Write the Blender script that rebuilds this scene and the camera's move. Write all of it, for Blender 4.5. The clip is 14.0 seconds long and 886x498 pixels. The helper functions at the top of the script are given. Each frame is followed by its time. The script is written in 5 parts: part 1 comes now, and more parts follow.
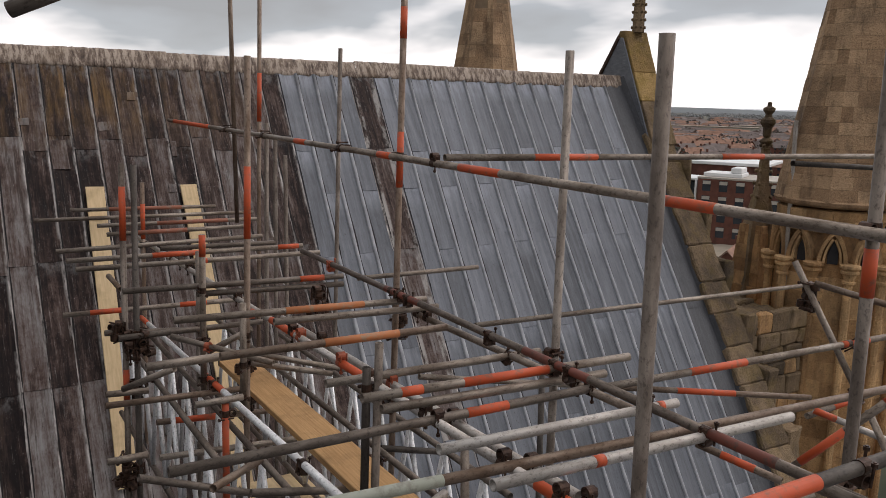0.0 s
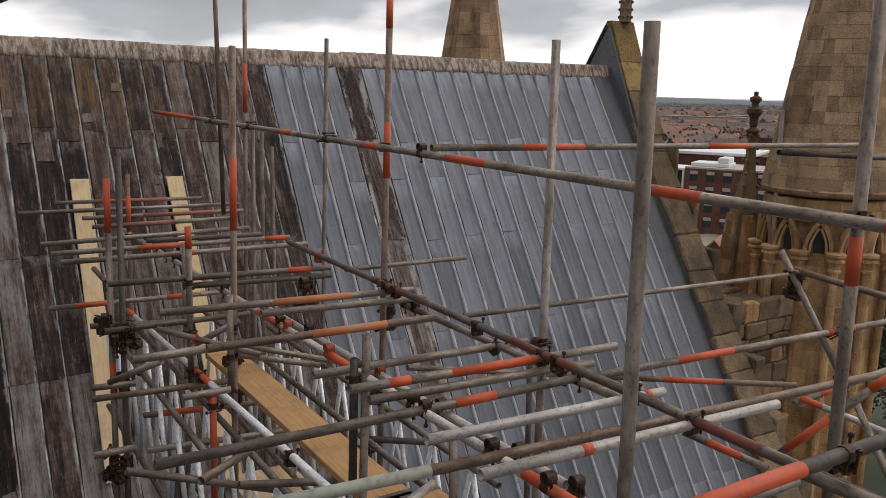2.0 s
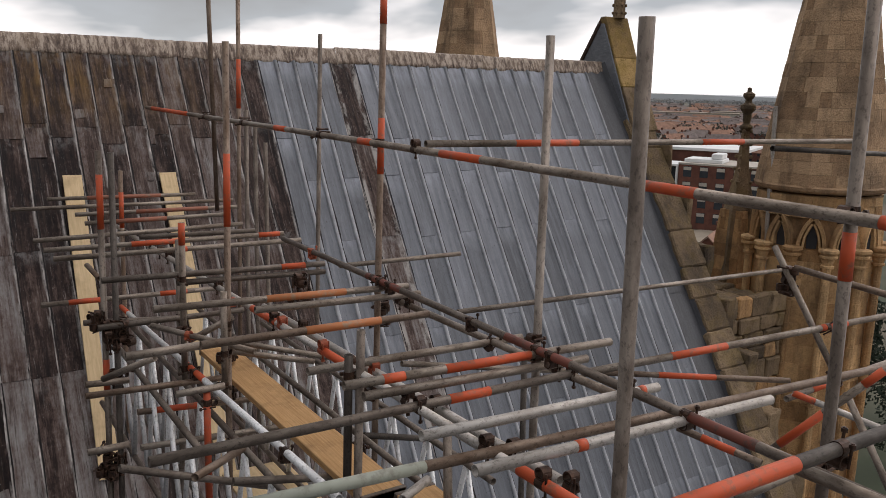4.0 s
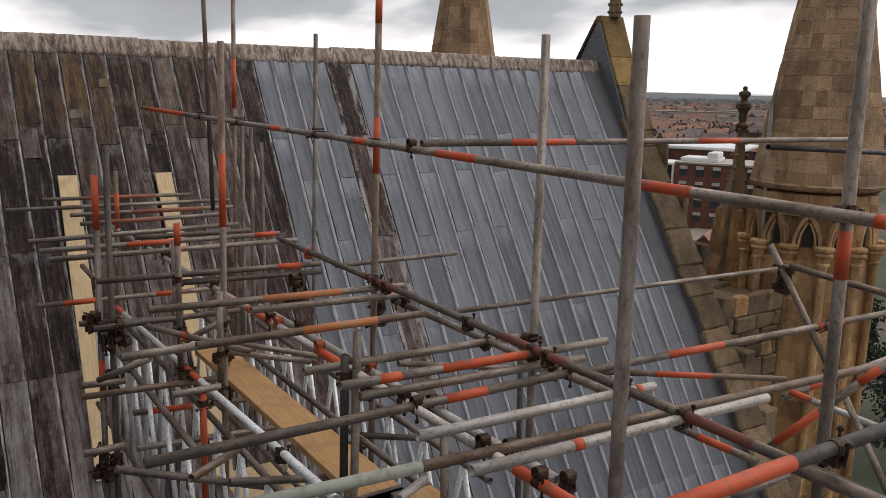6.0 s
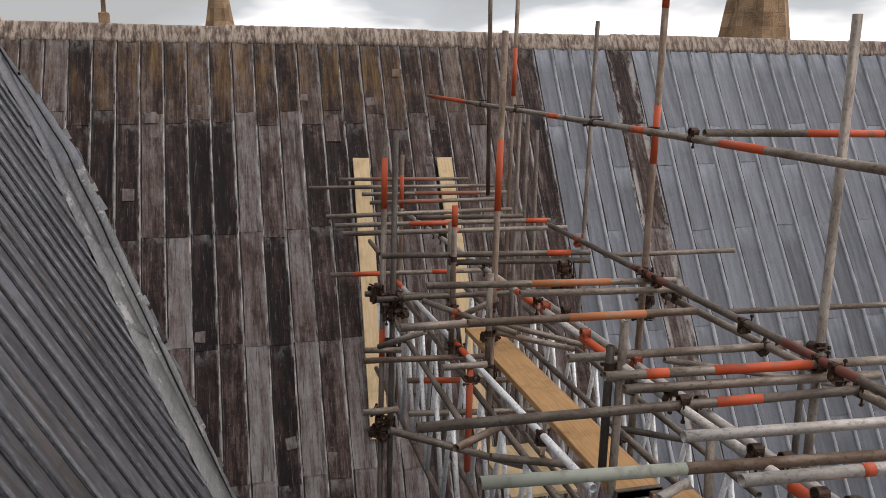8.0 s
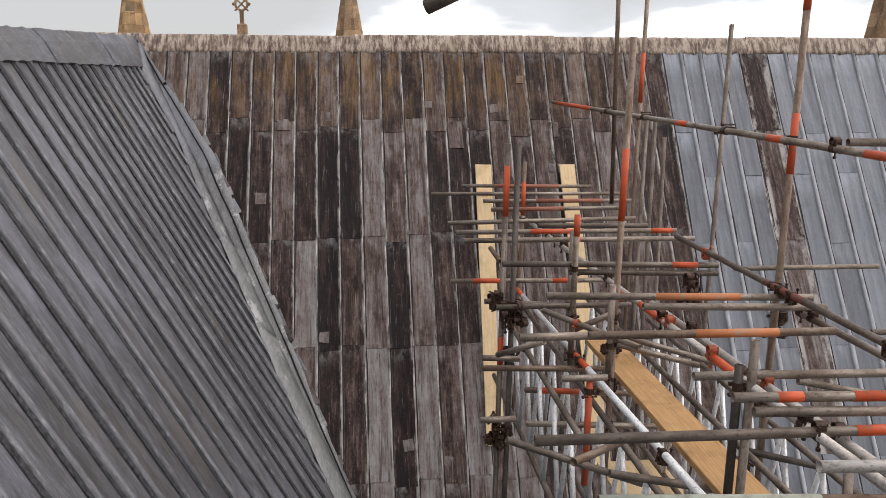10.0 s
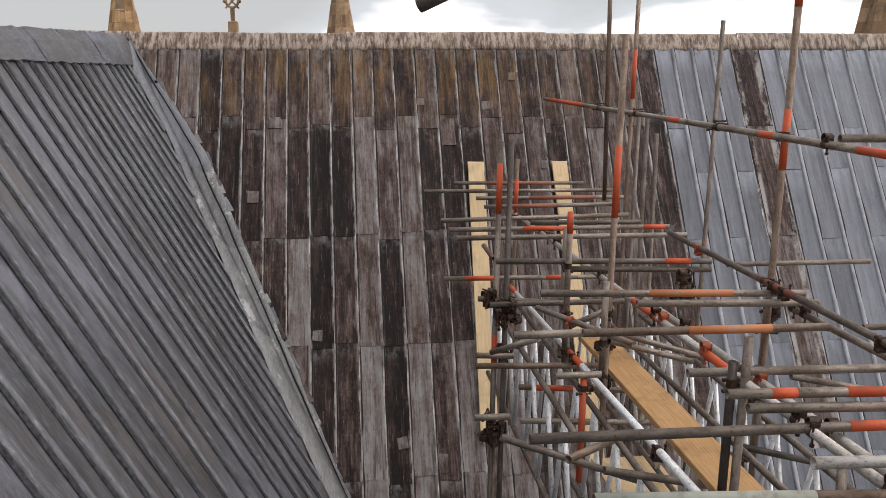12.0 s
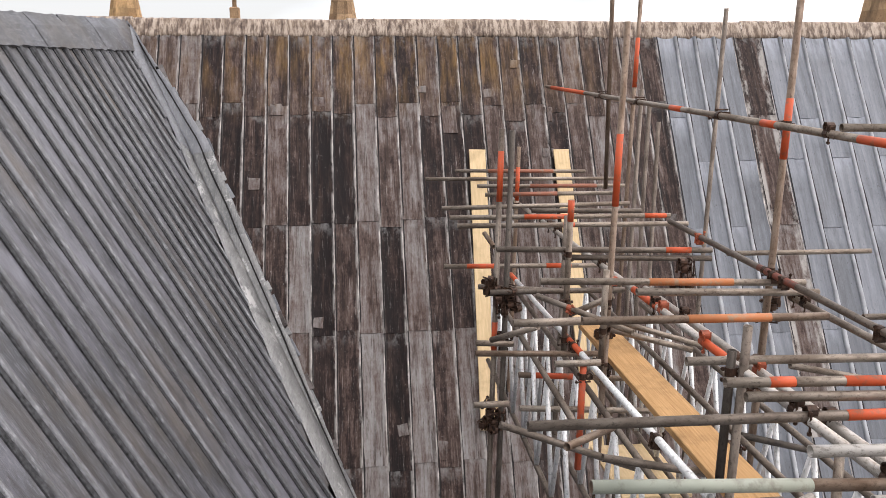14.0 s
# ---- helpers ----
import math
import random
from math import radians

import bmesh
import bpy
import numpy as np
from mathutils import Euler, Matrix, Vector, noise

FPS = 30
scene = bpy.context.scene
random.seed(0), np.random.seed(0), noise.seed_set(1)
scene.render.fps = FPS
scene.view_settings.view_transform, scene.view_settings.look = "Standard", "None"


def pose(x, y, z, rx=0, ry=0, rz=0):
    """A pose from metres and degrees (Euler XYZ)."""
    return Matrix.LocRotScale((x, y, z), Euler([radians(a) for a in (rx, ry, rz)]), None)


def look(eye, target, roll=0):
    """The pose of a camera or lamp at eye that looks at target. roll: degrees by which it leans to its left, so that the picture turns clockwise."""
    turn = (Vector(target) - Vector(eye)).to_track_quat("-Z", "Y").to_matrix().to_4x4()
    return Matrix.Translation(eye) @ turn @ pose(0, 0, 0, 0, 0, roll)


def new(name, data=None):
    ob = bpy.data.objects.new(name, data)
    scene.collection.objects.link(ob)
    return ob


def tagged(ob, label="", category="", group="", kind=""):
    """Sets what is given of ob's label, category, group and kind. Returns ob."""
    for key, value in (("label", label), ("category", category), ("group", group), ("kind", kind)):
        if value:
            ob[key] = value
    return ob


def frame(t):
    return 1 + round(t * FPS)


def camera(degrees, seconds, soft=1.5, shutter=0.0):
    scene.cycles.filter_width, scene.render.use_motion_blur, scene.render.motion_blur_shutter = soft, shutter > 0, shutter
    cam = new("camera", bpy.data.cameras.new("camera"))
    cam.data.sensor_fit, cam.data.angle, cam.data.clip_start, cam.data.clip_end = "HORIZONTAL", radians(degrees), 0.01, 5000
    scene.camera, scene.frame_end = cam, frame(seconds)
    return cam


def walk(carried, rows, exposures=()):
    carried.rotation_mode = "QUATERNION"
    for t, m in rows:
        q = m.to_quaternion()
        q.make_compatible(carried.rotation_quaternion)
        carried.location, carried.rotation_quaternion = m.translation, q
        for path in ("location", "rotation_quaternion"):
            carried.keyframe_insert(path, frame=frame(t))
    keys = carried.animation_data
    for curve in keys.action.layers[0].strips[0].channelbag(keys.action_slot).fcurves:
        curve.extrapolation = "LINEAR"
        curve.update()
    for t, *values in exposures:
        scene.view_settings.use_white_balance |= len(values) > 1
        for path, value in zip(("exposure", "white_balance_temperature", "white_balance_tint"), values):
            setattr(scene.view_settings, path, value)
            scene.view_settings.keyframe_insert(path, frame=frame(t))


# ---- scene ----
cam = camera(57.13, 14.0, soft=0.9)
# seconds, x, y, z, yaw, pitch, roll
PATH = [
    (0.0, 0.000, -0.000, 28.000, -32.00, -10.25, 1.40),
    (0.5, 0.004, 0.003, 27.998, -31.85, -10.59, 1.34),
    (1.0, 0.004, 0.005, 27.998, -32.60, -10.57, 1.56),
    (1.5, 0.005, 0.001, 28.000, -32.82, -10.66, 1.35),
    (2.0, 0.012, 0.003, 27.995, -32.83, -10.86, 1.24),
    (2.5, 0.012, 0.008, 27.994, -33.49, -11.03, 1.13),
    (3.0, 0.012, 0.007, 27.994, -33.23, -11.14, 1.34),
    (5.5, 0.016, 0.009, 27.993, -33.41, -11.09, 1.10),
    (6.0, 0.018, 0.010, 27.994, -33.51, -11.16, 1.14),
    (6.5, 0.016, 0.007, 27.994, -33.66, -11.27, 1.26),
    (7.0, -0.004, 0.005, 28.000, -29.10, -11.44, 0.94),
    (7.5, -0.018, 0.014, 27.997, -20.65, -11.56, 0.83),
    (8.0, -0.009, 0.013, 27.990, -14.53, -12.25, 0.64),
    (8.5, -0.012, 0.014, 27.993, -8.63, -12.74, 0.30),
    (8.7, -0.012, 0.019, 27.990, -6.03, -12.49, -0.07),
    (10.8, -0.017, 0.031, 28.023, -6.07, -11.89, 0.24),
    (11.0, -0.015, 0.037, 28.018, -6.39, -11.97, 0.18),
    (11.5, -0.013, 0.041, 28.020, -6.46, -12.38, -0.08),
    (12.0, -0.019, 0.034, 28.019, -6.45, -12.18, -0.14),
    (12.5, -0.015, 0.026, 28.023, -6.29, -12.30, -0.09),
    (13.0, -0.015, 0.021, 28.025, -6.25, -12.46, 0.01),
    (13.5, -0.011, 0.030, 28.020, -6.26, -12.63, 0.04),
    (14.0, -0.011, 0.030, 28.018, -6.34, -13.03, 0.10),
]



def stand(x, y, z, yaw, pitch, roll):
    return pose(x, y, z, 90, 0, yaw) @ pose(0, 0, 0, pitch, 0, 0) @ pose(0, 0, 0, 0, 0, roll)


walk(cam, [(t, stand(*row)) for t, *row in PATH],
     exposures=((0.0, -0.10, 6750, 17), (6.5, -0.14, 6750, 17), (7.5, -0.24, 6750, 17), (8.0, 0.16, 6750, 17), (8.7, 0.86, 6750, 17), (10.8, 0.42, 6750, 17), (11.5, 0.42, 6750, 17), (12.5, 0.45, 6750, 17), (13.0, 0.6, 6750, 17), (14.0, 1.02, 6750, 17)))

# ---- sky and light ----
world = bpy.data.worlds.new("sky")
scene.world = world
world.use_nodes = True
wn, wl = world.node_tree.nodes, world.node_tree.links
wn.clear()


def wnode(kind, **values):
    n = wn.new(kind)
    for key, value in values.items():
        n.inputs[key].default_value = value
    return n


SUN_AZ, SUN_EL = 150.0, 66.0
sky = wn.new("ShaderNodeTexSky")
sky.sky_type, sky.sun_disc = "NISHITA", False
sky.sun_elevation, sky.sun_rotation = radians(SUN_EL), radians(SUN_AZ)
coord = wn.new("ShaderNodeTexCoord")
stretch = wn.new("ShaderNodeMapping")
stretch.inputs["Scale"].default_value = (1.5, 1.5, 4.6)
stretch.inputs["Location"].default_value = (0.9, 0.35, 0.0)
cloud = wnode("ShaderNodeTexNoise", Scale=1.35, Detail=5.0, Roughness=0.46, Distortion=0.2)
tone = wn.new("ShaderNodeValToRGB")
tone.color_ramp.elements[0].position, tone.color_ramp.elements[0].color = 0.30, (0.47, 0.50, 0.51, 1)
tone.color_ramp.elements[1].position, tone.color_ramp.elements[1].color = 0.60, (1.65, 1.65, 1.62, 1)
mid = tone.color_ramp.elements.new(0.45)
mid.color = (0.58, 0.64, 0.675, 1)
sky_light = wnode("ShaderNodeBackground", Strength=0.10)
cloud_light = wnode("ShaderNodeBackground")
both = wnode("ShaderNodeMixShader", Fac=0.88)
sky_out = wn.new("ShaderNodeOutputWorld")
wl.new(coord.outputs["Generated"], stretch.inputs["Vector"])
wl.new(stretch.outputs["Vector"], cloud.inputs["Vector"])
parts_ = wn.new("ShaderNodeSeparateXYZ")
wl.new(coord.outputs["Generated"], parts_.inputs[0])
lean = wn.new("ShaderNodeMath")
lean.operation = "MULTIPLY_ADD"
lean.inputs[1].default_value = 0.80
wl.new(parts_.outputs["X"], lean.inputs[0])
billow = wn.new("ShaderNodeMath")
billow.operation = "MULTIPLY_ADD"
billow.inputs[1].default_value, billow.inputs[2].default_value = 1.7, -0.385
wl.new(cloud.outputs["Fac"], billow.inputs[0])
wl.new(billow.outputs[0], lean.inputs[2])
shade = wn.new("ShaderNodeMath")
shade.operation = "SUBTRACT"
shade.inputs[1].default_value = 0.155
wl.new(lean.outputs[0], shade.inputs[0])
deck = wn.new("ShaderNodeMapRange")
deck.inputs["From Min"].default_value, deck.inputs["From Max"].default_value = 0.05, 0.13
deck.inputs["To Min"].default_value, deck.inputs["To Max"].default_value = 0.0, 0.25
wl.new(parts_.outputs["Z"], deck.inputs["Value"])
under = wn.new("ShaderNodeMath")
under.operation = "SUBTRACT"
wl.new(shade.outputs[0], under.inputs[0])
wl.new(deck.outputs[0], under.inputs[1])
wl.new(under.outputs[0], tone.inputs["Fac"])
wl.new(tone.outputs["Color"], cloud_light.inputs["Color"])
# an overcast sky grows brighter towards the zenith
dome = wn.new("ShaderNodeMapRange")
dome.inputs["From Min"].default_value, dome.inputs["From Max"].default_value = 0.12, 1.0
dome.inputs["To Min"].default_value, dome.inputs["To Max"].default_value = 0.90, 1.85
wl.new(parts_.outputs["Z"], dome.inputs["Value"])
wl.new(dome.outputs[0], cloud_light.inputs["Strength"])
wl.new(sky.outputs["Color"], sky_light.inputs["Color"])
wl.new(sky_light.outputs[0], both.inputs[1])
wl.new(cloud_light.outputs[0], both.inputs[2])
wl.new(both.outputs[0], sky_out.inputs["Surface"])

sun = new("sun", bpy.data.lights.new("sun", "SUN"))
sun.data.energy, sun.data.angle, sun.data.color = 0.55, radians(40), (1.0, 0.97, 0.93)
sun_from = Vector((math.sin(radians(SUN_AZ)) * math.cos(radians(SUN_EL)), math.cos(radians(SUN_AZ)) * math.cos(radians(SUN_EL)), math.sin(radians(SUN_EL))))
sun.matrix_world = look(sun_from * 60, (0, 0, 0))


# ---- materials ----
class Mat:
    """A node material with a few shorthand calls."""

    def __init__(self, name, rough=0.6, metal=0.0, spec=0.5):
        self.m = bpy.data.materials.new(name)
        self.m.use_nodes = True
        self.n, self.l = self.m.node_tree.nodes, self.m.node_tree.links
        self.b = self.n["Principled BSDF"]
        self.b.inputs["Roughness"].default_value = rough
        self.b.inputs["Metallic"].default_value = metal
        self.b.inputs["Specular IOR Level"].default_value = spec
        self.co = self.n.new("ShaderNodeTexCoord")

    def put(self, sock, value):
        if isinstance(value, bpy.types.NodeSocket):
            self.l.new(value, sock)
        else:
            sock.default_value = value

    def space(self, scale=(1, 1, 1), source="Object", offset=(0, 0, 0)):
        mp = self.n.new("ShaderNodeMapping")
        mp.inputs["Scale"].default_value = scale
        mp.inputs["Location"].default_value = offset
        src = self.n.new("ShaderNodeNewGeometry").outputs["Position"] if source == "World" else self.co.outputs[source]
        self.l.new(src, mp.inputs["Vector"])
        return mp.outputs["Vector"]

    def shift(self, vec, amount=37.0):
        """Moves a pattern by each object's own random number."""
        rnd = self.n.new("ShaderNodeObjectInfo").outputs["Random"]
        mul = self.n.new("ShaderNodeMath")
        mul.operation = "MULTIPLY"
        self.l.new(rnd, mul.inputs[0])
        mul.inputs[1].default_value = amount
        add = self.n.new("ShaderNodeVectorMath")
        add.operation = "ADD"
        self.l.new(vec, add.inputs[0])
        self.l.new(mul.outputs[0], add.inputs[1])
        return add.outputs[0]

    def noise(self, vec, scale, detail=4.0, rough=0.55, distort=0.0):
        t = self.n.new("ShaderNodeTexNoise")
        self.l.new(vec, t.inputs["Vector"])
        for k, val in (("Scale", scale), ("Detail", detail), ("Roughness", rough), ("Distortion", distort)):
            t.inputs[k].default_value = val
        return t.outputs["Fac"]

    def ramp(self, fac, *stops):
        r = self.n.new("ShaderNodeValToRGB")
        els = r.color_ramp.elements
        while len(els) < len(stops):
            els.new(0.5)
        for e, (p, c) in zip(els, stops):
            e.position = p
            e.color = (c, c, c, 1) if isinstance(c, (int, float)) else (*c, 1)
        self.l.new(fac, r.inputs["Fac"])
        return r.outputs["Color"]

    def mix(self, fac, a, b, blend="MIX"):
        x = self.n.new("ShaderNodeMix")
        x.data_type, x.blend_type = "RGBA", blend
        self.put(x.inputs[0], fac)
        for sock, val in ((x.inputs[6], a), (x.inputs[7], b)):
            self.put(sock, (*val, 1) if isinstance(val, tuple) and len(val) == 3 else val)
        return x.outputs[2]

    def math(self, op, a, b=0.5, c=0.5):
        x = self.n.new("ShaderNodeMath")
        x.operation = op
        for sock, val in zip(x.inputs, (a, b, c)):
            self.put(sock, val)
        return x.outputs[0]

    def rnd(self):
        return self.n.new("ShaderNodeObjectInfo").outputs["Random"]

    def island(self):
        return self.n.new("ShaderNodeNewGeometry").outputs["Random Per Island"]

    def axis(self, vec, which):
        s = self.n.new("ShaderNodeSeparateXYZ")
        self.l.new(vec, s.inputs[0])
        return s.outputs[which]

    def done(self, colour, rough=None, bump=None, strength=0.3, dist=0.01):
        self.put(self.b.inputs["Base Color"], (*colour, 1) if isinstance(colour, tuple) else colour)
        if rough is not None:
            self.put(self.b.inputs["Roughness"], rough)
        if bump is not None:
            bp = self.n.new("ShaderNodeBump")
            bp.inputs["Strength"].default_value, bp.inputs["Distance"].default_value = strength, dist
            self.l.new(bump, bp.inputs["Height"])
            self.l.new(bp.outputs["Normal"], self.b.inputs["Normal"])
        return self.m


def band(m, value, lo, hi, soft):
    """1 between lo and hi, with soft edges."""
    up = m.n.new("ShaderNodeMapRange")
    up.inputs["From Min"].default_value, up.inputs["From Max"].default_value = lo - soft, lo + soft
    dn = m.n.new("ShaderNodeMapRange")
    dn.inputs["From Min"].default_value, dn.inputs["From Max"].default_value = hi + soft, hi - soft
    m.l.new(value, up.inputs["Value"])
    m.l.new(value, dn.inputs["Value"])
    return m.math("MULTIPLY", up.outputs[0], dn.outputs[0])


def old_lead():
    """Weathered lead: brown-black to grey patina, sheet by sheet, with fine runs down the slope and ochre lichen near the ridge."""
    m = Mat("old_lead", 0.62, 0.0, 0.14)
    runs = m.noise(m.shift(m.space((12, 0.9, 1))), 1.0, 9, 0.76, 0.35)
    hair = m.noise(m.shift(m.space((46, 2.0, 1)), 11.0), 1.0, 9, 0.8, 0.3)
    blot = m.noise(m.shift(m.space((6, 2.6, 1)), 31.0), 1.0, 10, 0.8, 0.2)
    ripple = m.noise(m.shift(m.space((1.5, 26, 1)), 7.0), 1.0, 3, 0.6)
    speck = m.noise(m.shift(m.space((1, 0.6, 1)), 3.0), 60.0, 3, 0.6)
    info = m.n.new("ShaderNodeObjectInfo")
    tone = m.axis(info.outputs["Color"], "X")
    t = m.math("MULTIPLY_ADD", tone, 0.62, 0.115)
    for n, amount in ((runs, 1.1), (hair, 0.45), (blot, 1.15), (ripple, 0.12)):
        t = m.math("ADD", t, m.math("MULTIPLY", m.math("SUBTRACT", n, 0.5), amount))
    base = m.ramp(t, (0.10, (0.009, 0.006, 0.006)), (0.28, (0.026, 0.016, 0.014)), (0.44, (0.085, 0.057, 0.048)), (0.62, (0.155, 0.130, 0.122)), (0.86, (0.24, 0.232, 0.226)))
    # thin pale oxide runs and dark gutters between them
    run = m.math("MULTIPLY", m.ramp(hair, (0.585, 0.0), (0.63, 0.75)), m.ramp(blot, (0.40, 0.2), (0.56, 1.0)))
    base = m.mix(run, base, (0.27, 0.25, 0.24))
    base = m.mix(m.ramp(hair, (0.36, 0.8), (0.42, 0.0)), base, (0.012, 0.008, 0.007))
    stain = m.noise(m.shift(m.space((13, 0.8, 1)), 53.0), 1.0, 9, 0.78, 0.3)
    base = m.mix(m.ramp(stain, (0.53, 0.0), (0.59, 0.72)), base, (0.040, 0.026, 0.021))
    # smudges below the laps
    fall = m.axis(m.space(), "Y")
    bloom = m.math("MULTIPLY", m.ramp(fall, (0.0, 1.0), (0.22, 0.0)), m.ramp(m.noise(m.shift(m.space((9, 5, 1)), 13.0), 1.0, 6, 0.7), (0.46, 0.0), (0.62, 0.6)))
    base = m.mix(bloom, base, (0.24, 0.235, 0.23))
    base = m.mix(m.ramp(speck, (0.68, 0.0), (0.75, 0.6)), base, (0.33, 0.32, 0.30))
    # pale corroded rims beside the rolls
    edge = m.math("ABSOLUTE", m.axis(m.space(), "X"))
    rim = m.math("MULTIPLY", m.ramp(edge, (0.118, 0.0), (0.142, 1.0)), m.ramp(m.noise(m.shift(m.space((5, 2.2, 1))), 1.0, 5, 0.7), (0.46, 0.0), (0.58, 0.85)))
    base = m.mix(rim, base, (0.34, 0.32, 0.30))
    wv = m.space(source="World")
    lichen = m.math("MULTIPLY", band(m, m.axis(wv, "Z"), 27.55, 28.6, 0.40), band(m, m.axis(wv, "X"), -2.2, 3.2, 1.2))
    patch = m.noise(m.shift(m.space((3.2, 0.8, 0.8), "World"), 5.0), 1.6, 5, 0.65)
    lich = m.math("MULTIPLY", lichen, m.ramp(patch, (0.42, 0.0), (0.60, 0.60)))
    base = m.mix(lich, base, m.mix(m.ramp(runs, (0.38, 0.0), (0.64, 1.0)), (0.055, 0.032, 0.016), (0.26, 0.150, 0.052)))
    return m.done(base, m.ramp(runs, (0.3, 0.5), (0.7, 0.78)), m.math("ADD", runs, m.math("MULTIPLY", blot, 1.6)), 0.35, 0.006)


def grey_lead(name, lo, hi, vary=0.22, grit=0.0, dirt=(0.05, 0.046, 0.045), bloom=0.0, tint=False, lime=False):
    """Blue-grey lead with soft milky runs, dark specks and faint dents."""
    m = Mat(name, 0.5, 0.0, 0.5)
    own = m.shift(m.space())
    streak = m.noise(m.shift(m.space((14, 0.8, 1))), 1.0, 7, 0.62)
    hair = m.noise(m.shift(m.space((65, 9.0 if grit > 0.2 else 6.0, 20)), 9.0), 1.0, 6, 0.75)
    blot = m.noise(own, 2.6, 7, 0.68)
    speck = m.noise(m.shift(m.space((1, 0.35, 1)), 5.0), 70.0, 2, 0.5)
    t = m.math("ADD", m.math("ADD", m.math("MULTIPLY", streak, 0.55), m.math("MULTIPLY", blot, 0.30)), m.math("MULTIPLY", m.rnd(), vary))
    base = m.mix(m.ramp(t, (0.36, 0.0), (0.72, 1.0)), lo, hi)
    base = m.mix(m.ramp(hair, (0.53, 0.0), (0.66, 0.35 + grit)), base, tuple(1.5 * c for c in hi))
    base = m.mix(m.ramp(hair, (0.32, 0.35 + grit), (0.47, 0.0)), base, dirt)
    base = m.mix(m.ramp(blot, (0.56, 0.0), (0.74, 0.5)), base, tuple(0.6 * c for c in lo))
    base = m.mix(m.ramp(speck, (0.28, 0.75), (0.34, 0.0)), base, dirt)
    if bloom:
        fall = m.axis(m.space(), "Y")
        cloudy = m.ramp(m.noise(m.shift(m.space((12, 3, 1)), 3.0), 1.0, 6, 0.7), (0.36, 0.15), (0.60, 1.0))
        base = m.mix(m.math("MULTIPLY", m.ramp(fall, (0.0, bloom), (0.10, 0.75 * bloom), (0.42, 0.0)), cloudy), base, tuple(1.6 * c for c in hi))
        wisp = m.noise(m.shift(m.space((20, 1.4, 1)), 19.0), 1.0, 8, 0.74)
        base = m.mix(m.ramp(wisp, (0.54, 0.0), (0.70, 0.28)), base, tuple(1.5 * c for c in hi))
        base = m.mix(m.ramp(wisp, (0.30, 0.4), (0.44, 0.0)), base, tuple(0.55 * c for c in lo))
    if bloom:
        # object colour carries the painted shade of the lower courses
        base = m.mix(1.0, base, m.n.new("ShaderNodeObjectInfo").outputs["Color"], "MULTIPLY")
    if lime:
        splash = m.noise(m.shift(m.space((1, 1, 1)), 29.0), 3.4, 9, 0.74)
        base = m.mix(m.ramp(splash, (0.56, 0.0), (0.60, 0.7)), base, (0.40, 0.395, 0.385))
    if tint:
        broad = m.noise(m.space((1, 1, 0.6), "World"), 0.75, 6, 0.66)
        base = m.mix(m.ramp(broad, (0.48, 0.0), (0.62, 0.65)), base, (0.090, 0.073, 0.056))
        base = m.mix(m.ramp(broad, (0.36, 0.60), (0.47, 0.0)), base, (0.165, 0.165, 0.192))
        stain = m.noise(m.shift(m.space((7, 1.6, 1)), 41.0), 1.0, 7, 0.72)
        base = m.mix(m.ramp(stain, (0.48, 0.0), (0.62, 0.70)), base, (0.036, 0.034, 0.034))
    return m.done(base, m.ramp(blot, (0.3, 0.38), (0.7, 0.62)), m.math("ADD", m.math("ADD", streak, m.math("MULTIPLY", hair, 0.6 + grit)), m.math("MULTIPLY", blot, 2.2)), 0.35, 0.008)


def stained_cap():
    """Ridge lead with pale drips and dark gaps between them."""
    m = Mat("ridge_lead", 0.6, 0.0, 0.35)
    drip = m.noise(m.space((17, 4.5, 4.5), "World"), 1.0, 8, 0.74)
    blot = m.noise(m.space(source="World"), 2.5, 5, 0.6)
    base = m.ramp(drip, (0.37, (0.055, 0.036, 0.029)), (0.48, (0.17, 0.122, 0.092)), (0.57, (0.40, 0.325, 0.262)))
    base = m.mix(m.ramp(blot, (0.5, 0.0), (0.75, 0.6)), base, (0.20, 0.14, 0.09))
    return m.done(base, 0.65, drip, 0.4, 0.01)


def stone(name, lo, hi, grime=0.6, moss=0.0):
    """Weathered limestone: each block its own tone, soot, pits and, where asked, lichen."""
    m = Mat(name, 0.88, 0.0, 0.25)
    wv = m.space(source="World")
    fine = m.noise(wv, 22.0, 6, 0.68)
    big = m.noise(wv, 1.1, 6, 0.65)
    pits = m.noise(wv, 55.0, 3, 0.6)
    soot = m.noise(m.space((2.4, 2.4, 0.7), "World"), 1.3, 6, 0.7)
    tone = m.math("ADD", m.math("MULTIPLY", m.rnd(), 0.75), m.math("MULTIPLY", fine, 0.6))
    base = m.mix(m.ramp(tone, (0.2, 0.0), (0.95, 1.0)), lo, hi)
    base = m.mix(m.ramp(big, (0.45, 0.0), (0.68, grime)), base, (0.055, 0.042, 0.032))
    base = m.mix(m.ramp(soot, (0.50, 0.0), (0.66, 0.75 * grime)), base, (0.035, 0.027, 0.022))
    base = m.mix(m.ramp(pits, (0.30, 0.8), (0.38, 0.0)), base, (0.03, 0.022, 0.016))
    if moss:
        base = m.mix(m.ramp(m.noise(wv, 3.5, 6, 0.7), (0.48, 0.0), (0.62, moss)), base, (0.22, 0.15, 0.03))
    base = m.mix(m.ramp(m.noise(wv, 7.0, 7, 0.75), (0.54, 0.0), (0.68, 0.45)), base, tuple(0.5 * c for c in lo))
    return m.done(base, None, m.math("ADD", m.math("MULTIPLY", fine, 1.4), big), 0.85, 0.03)


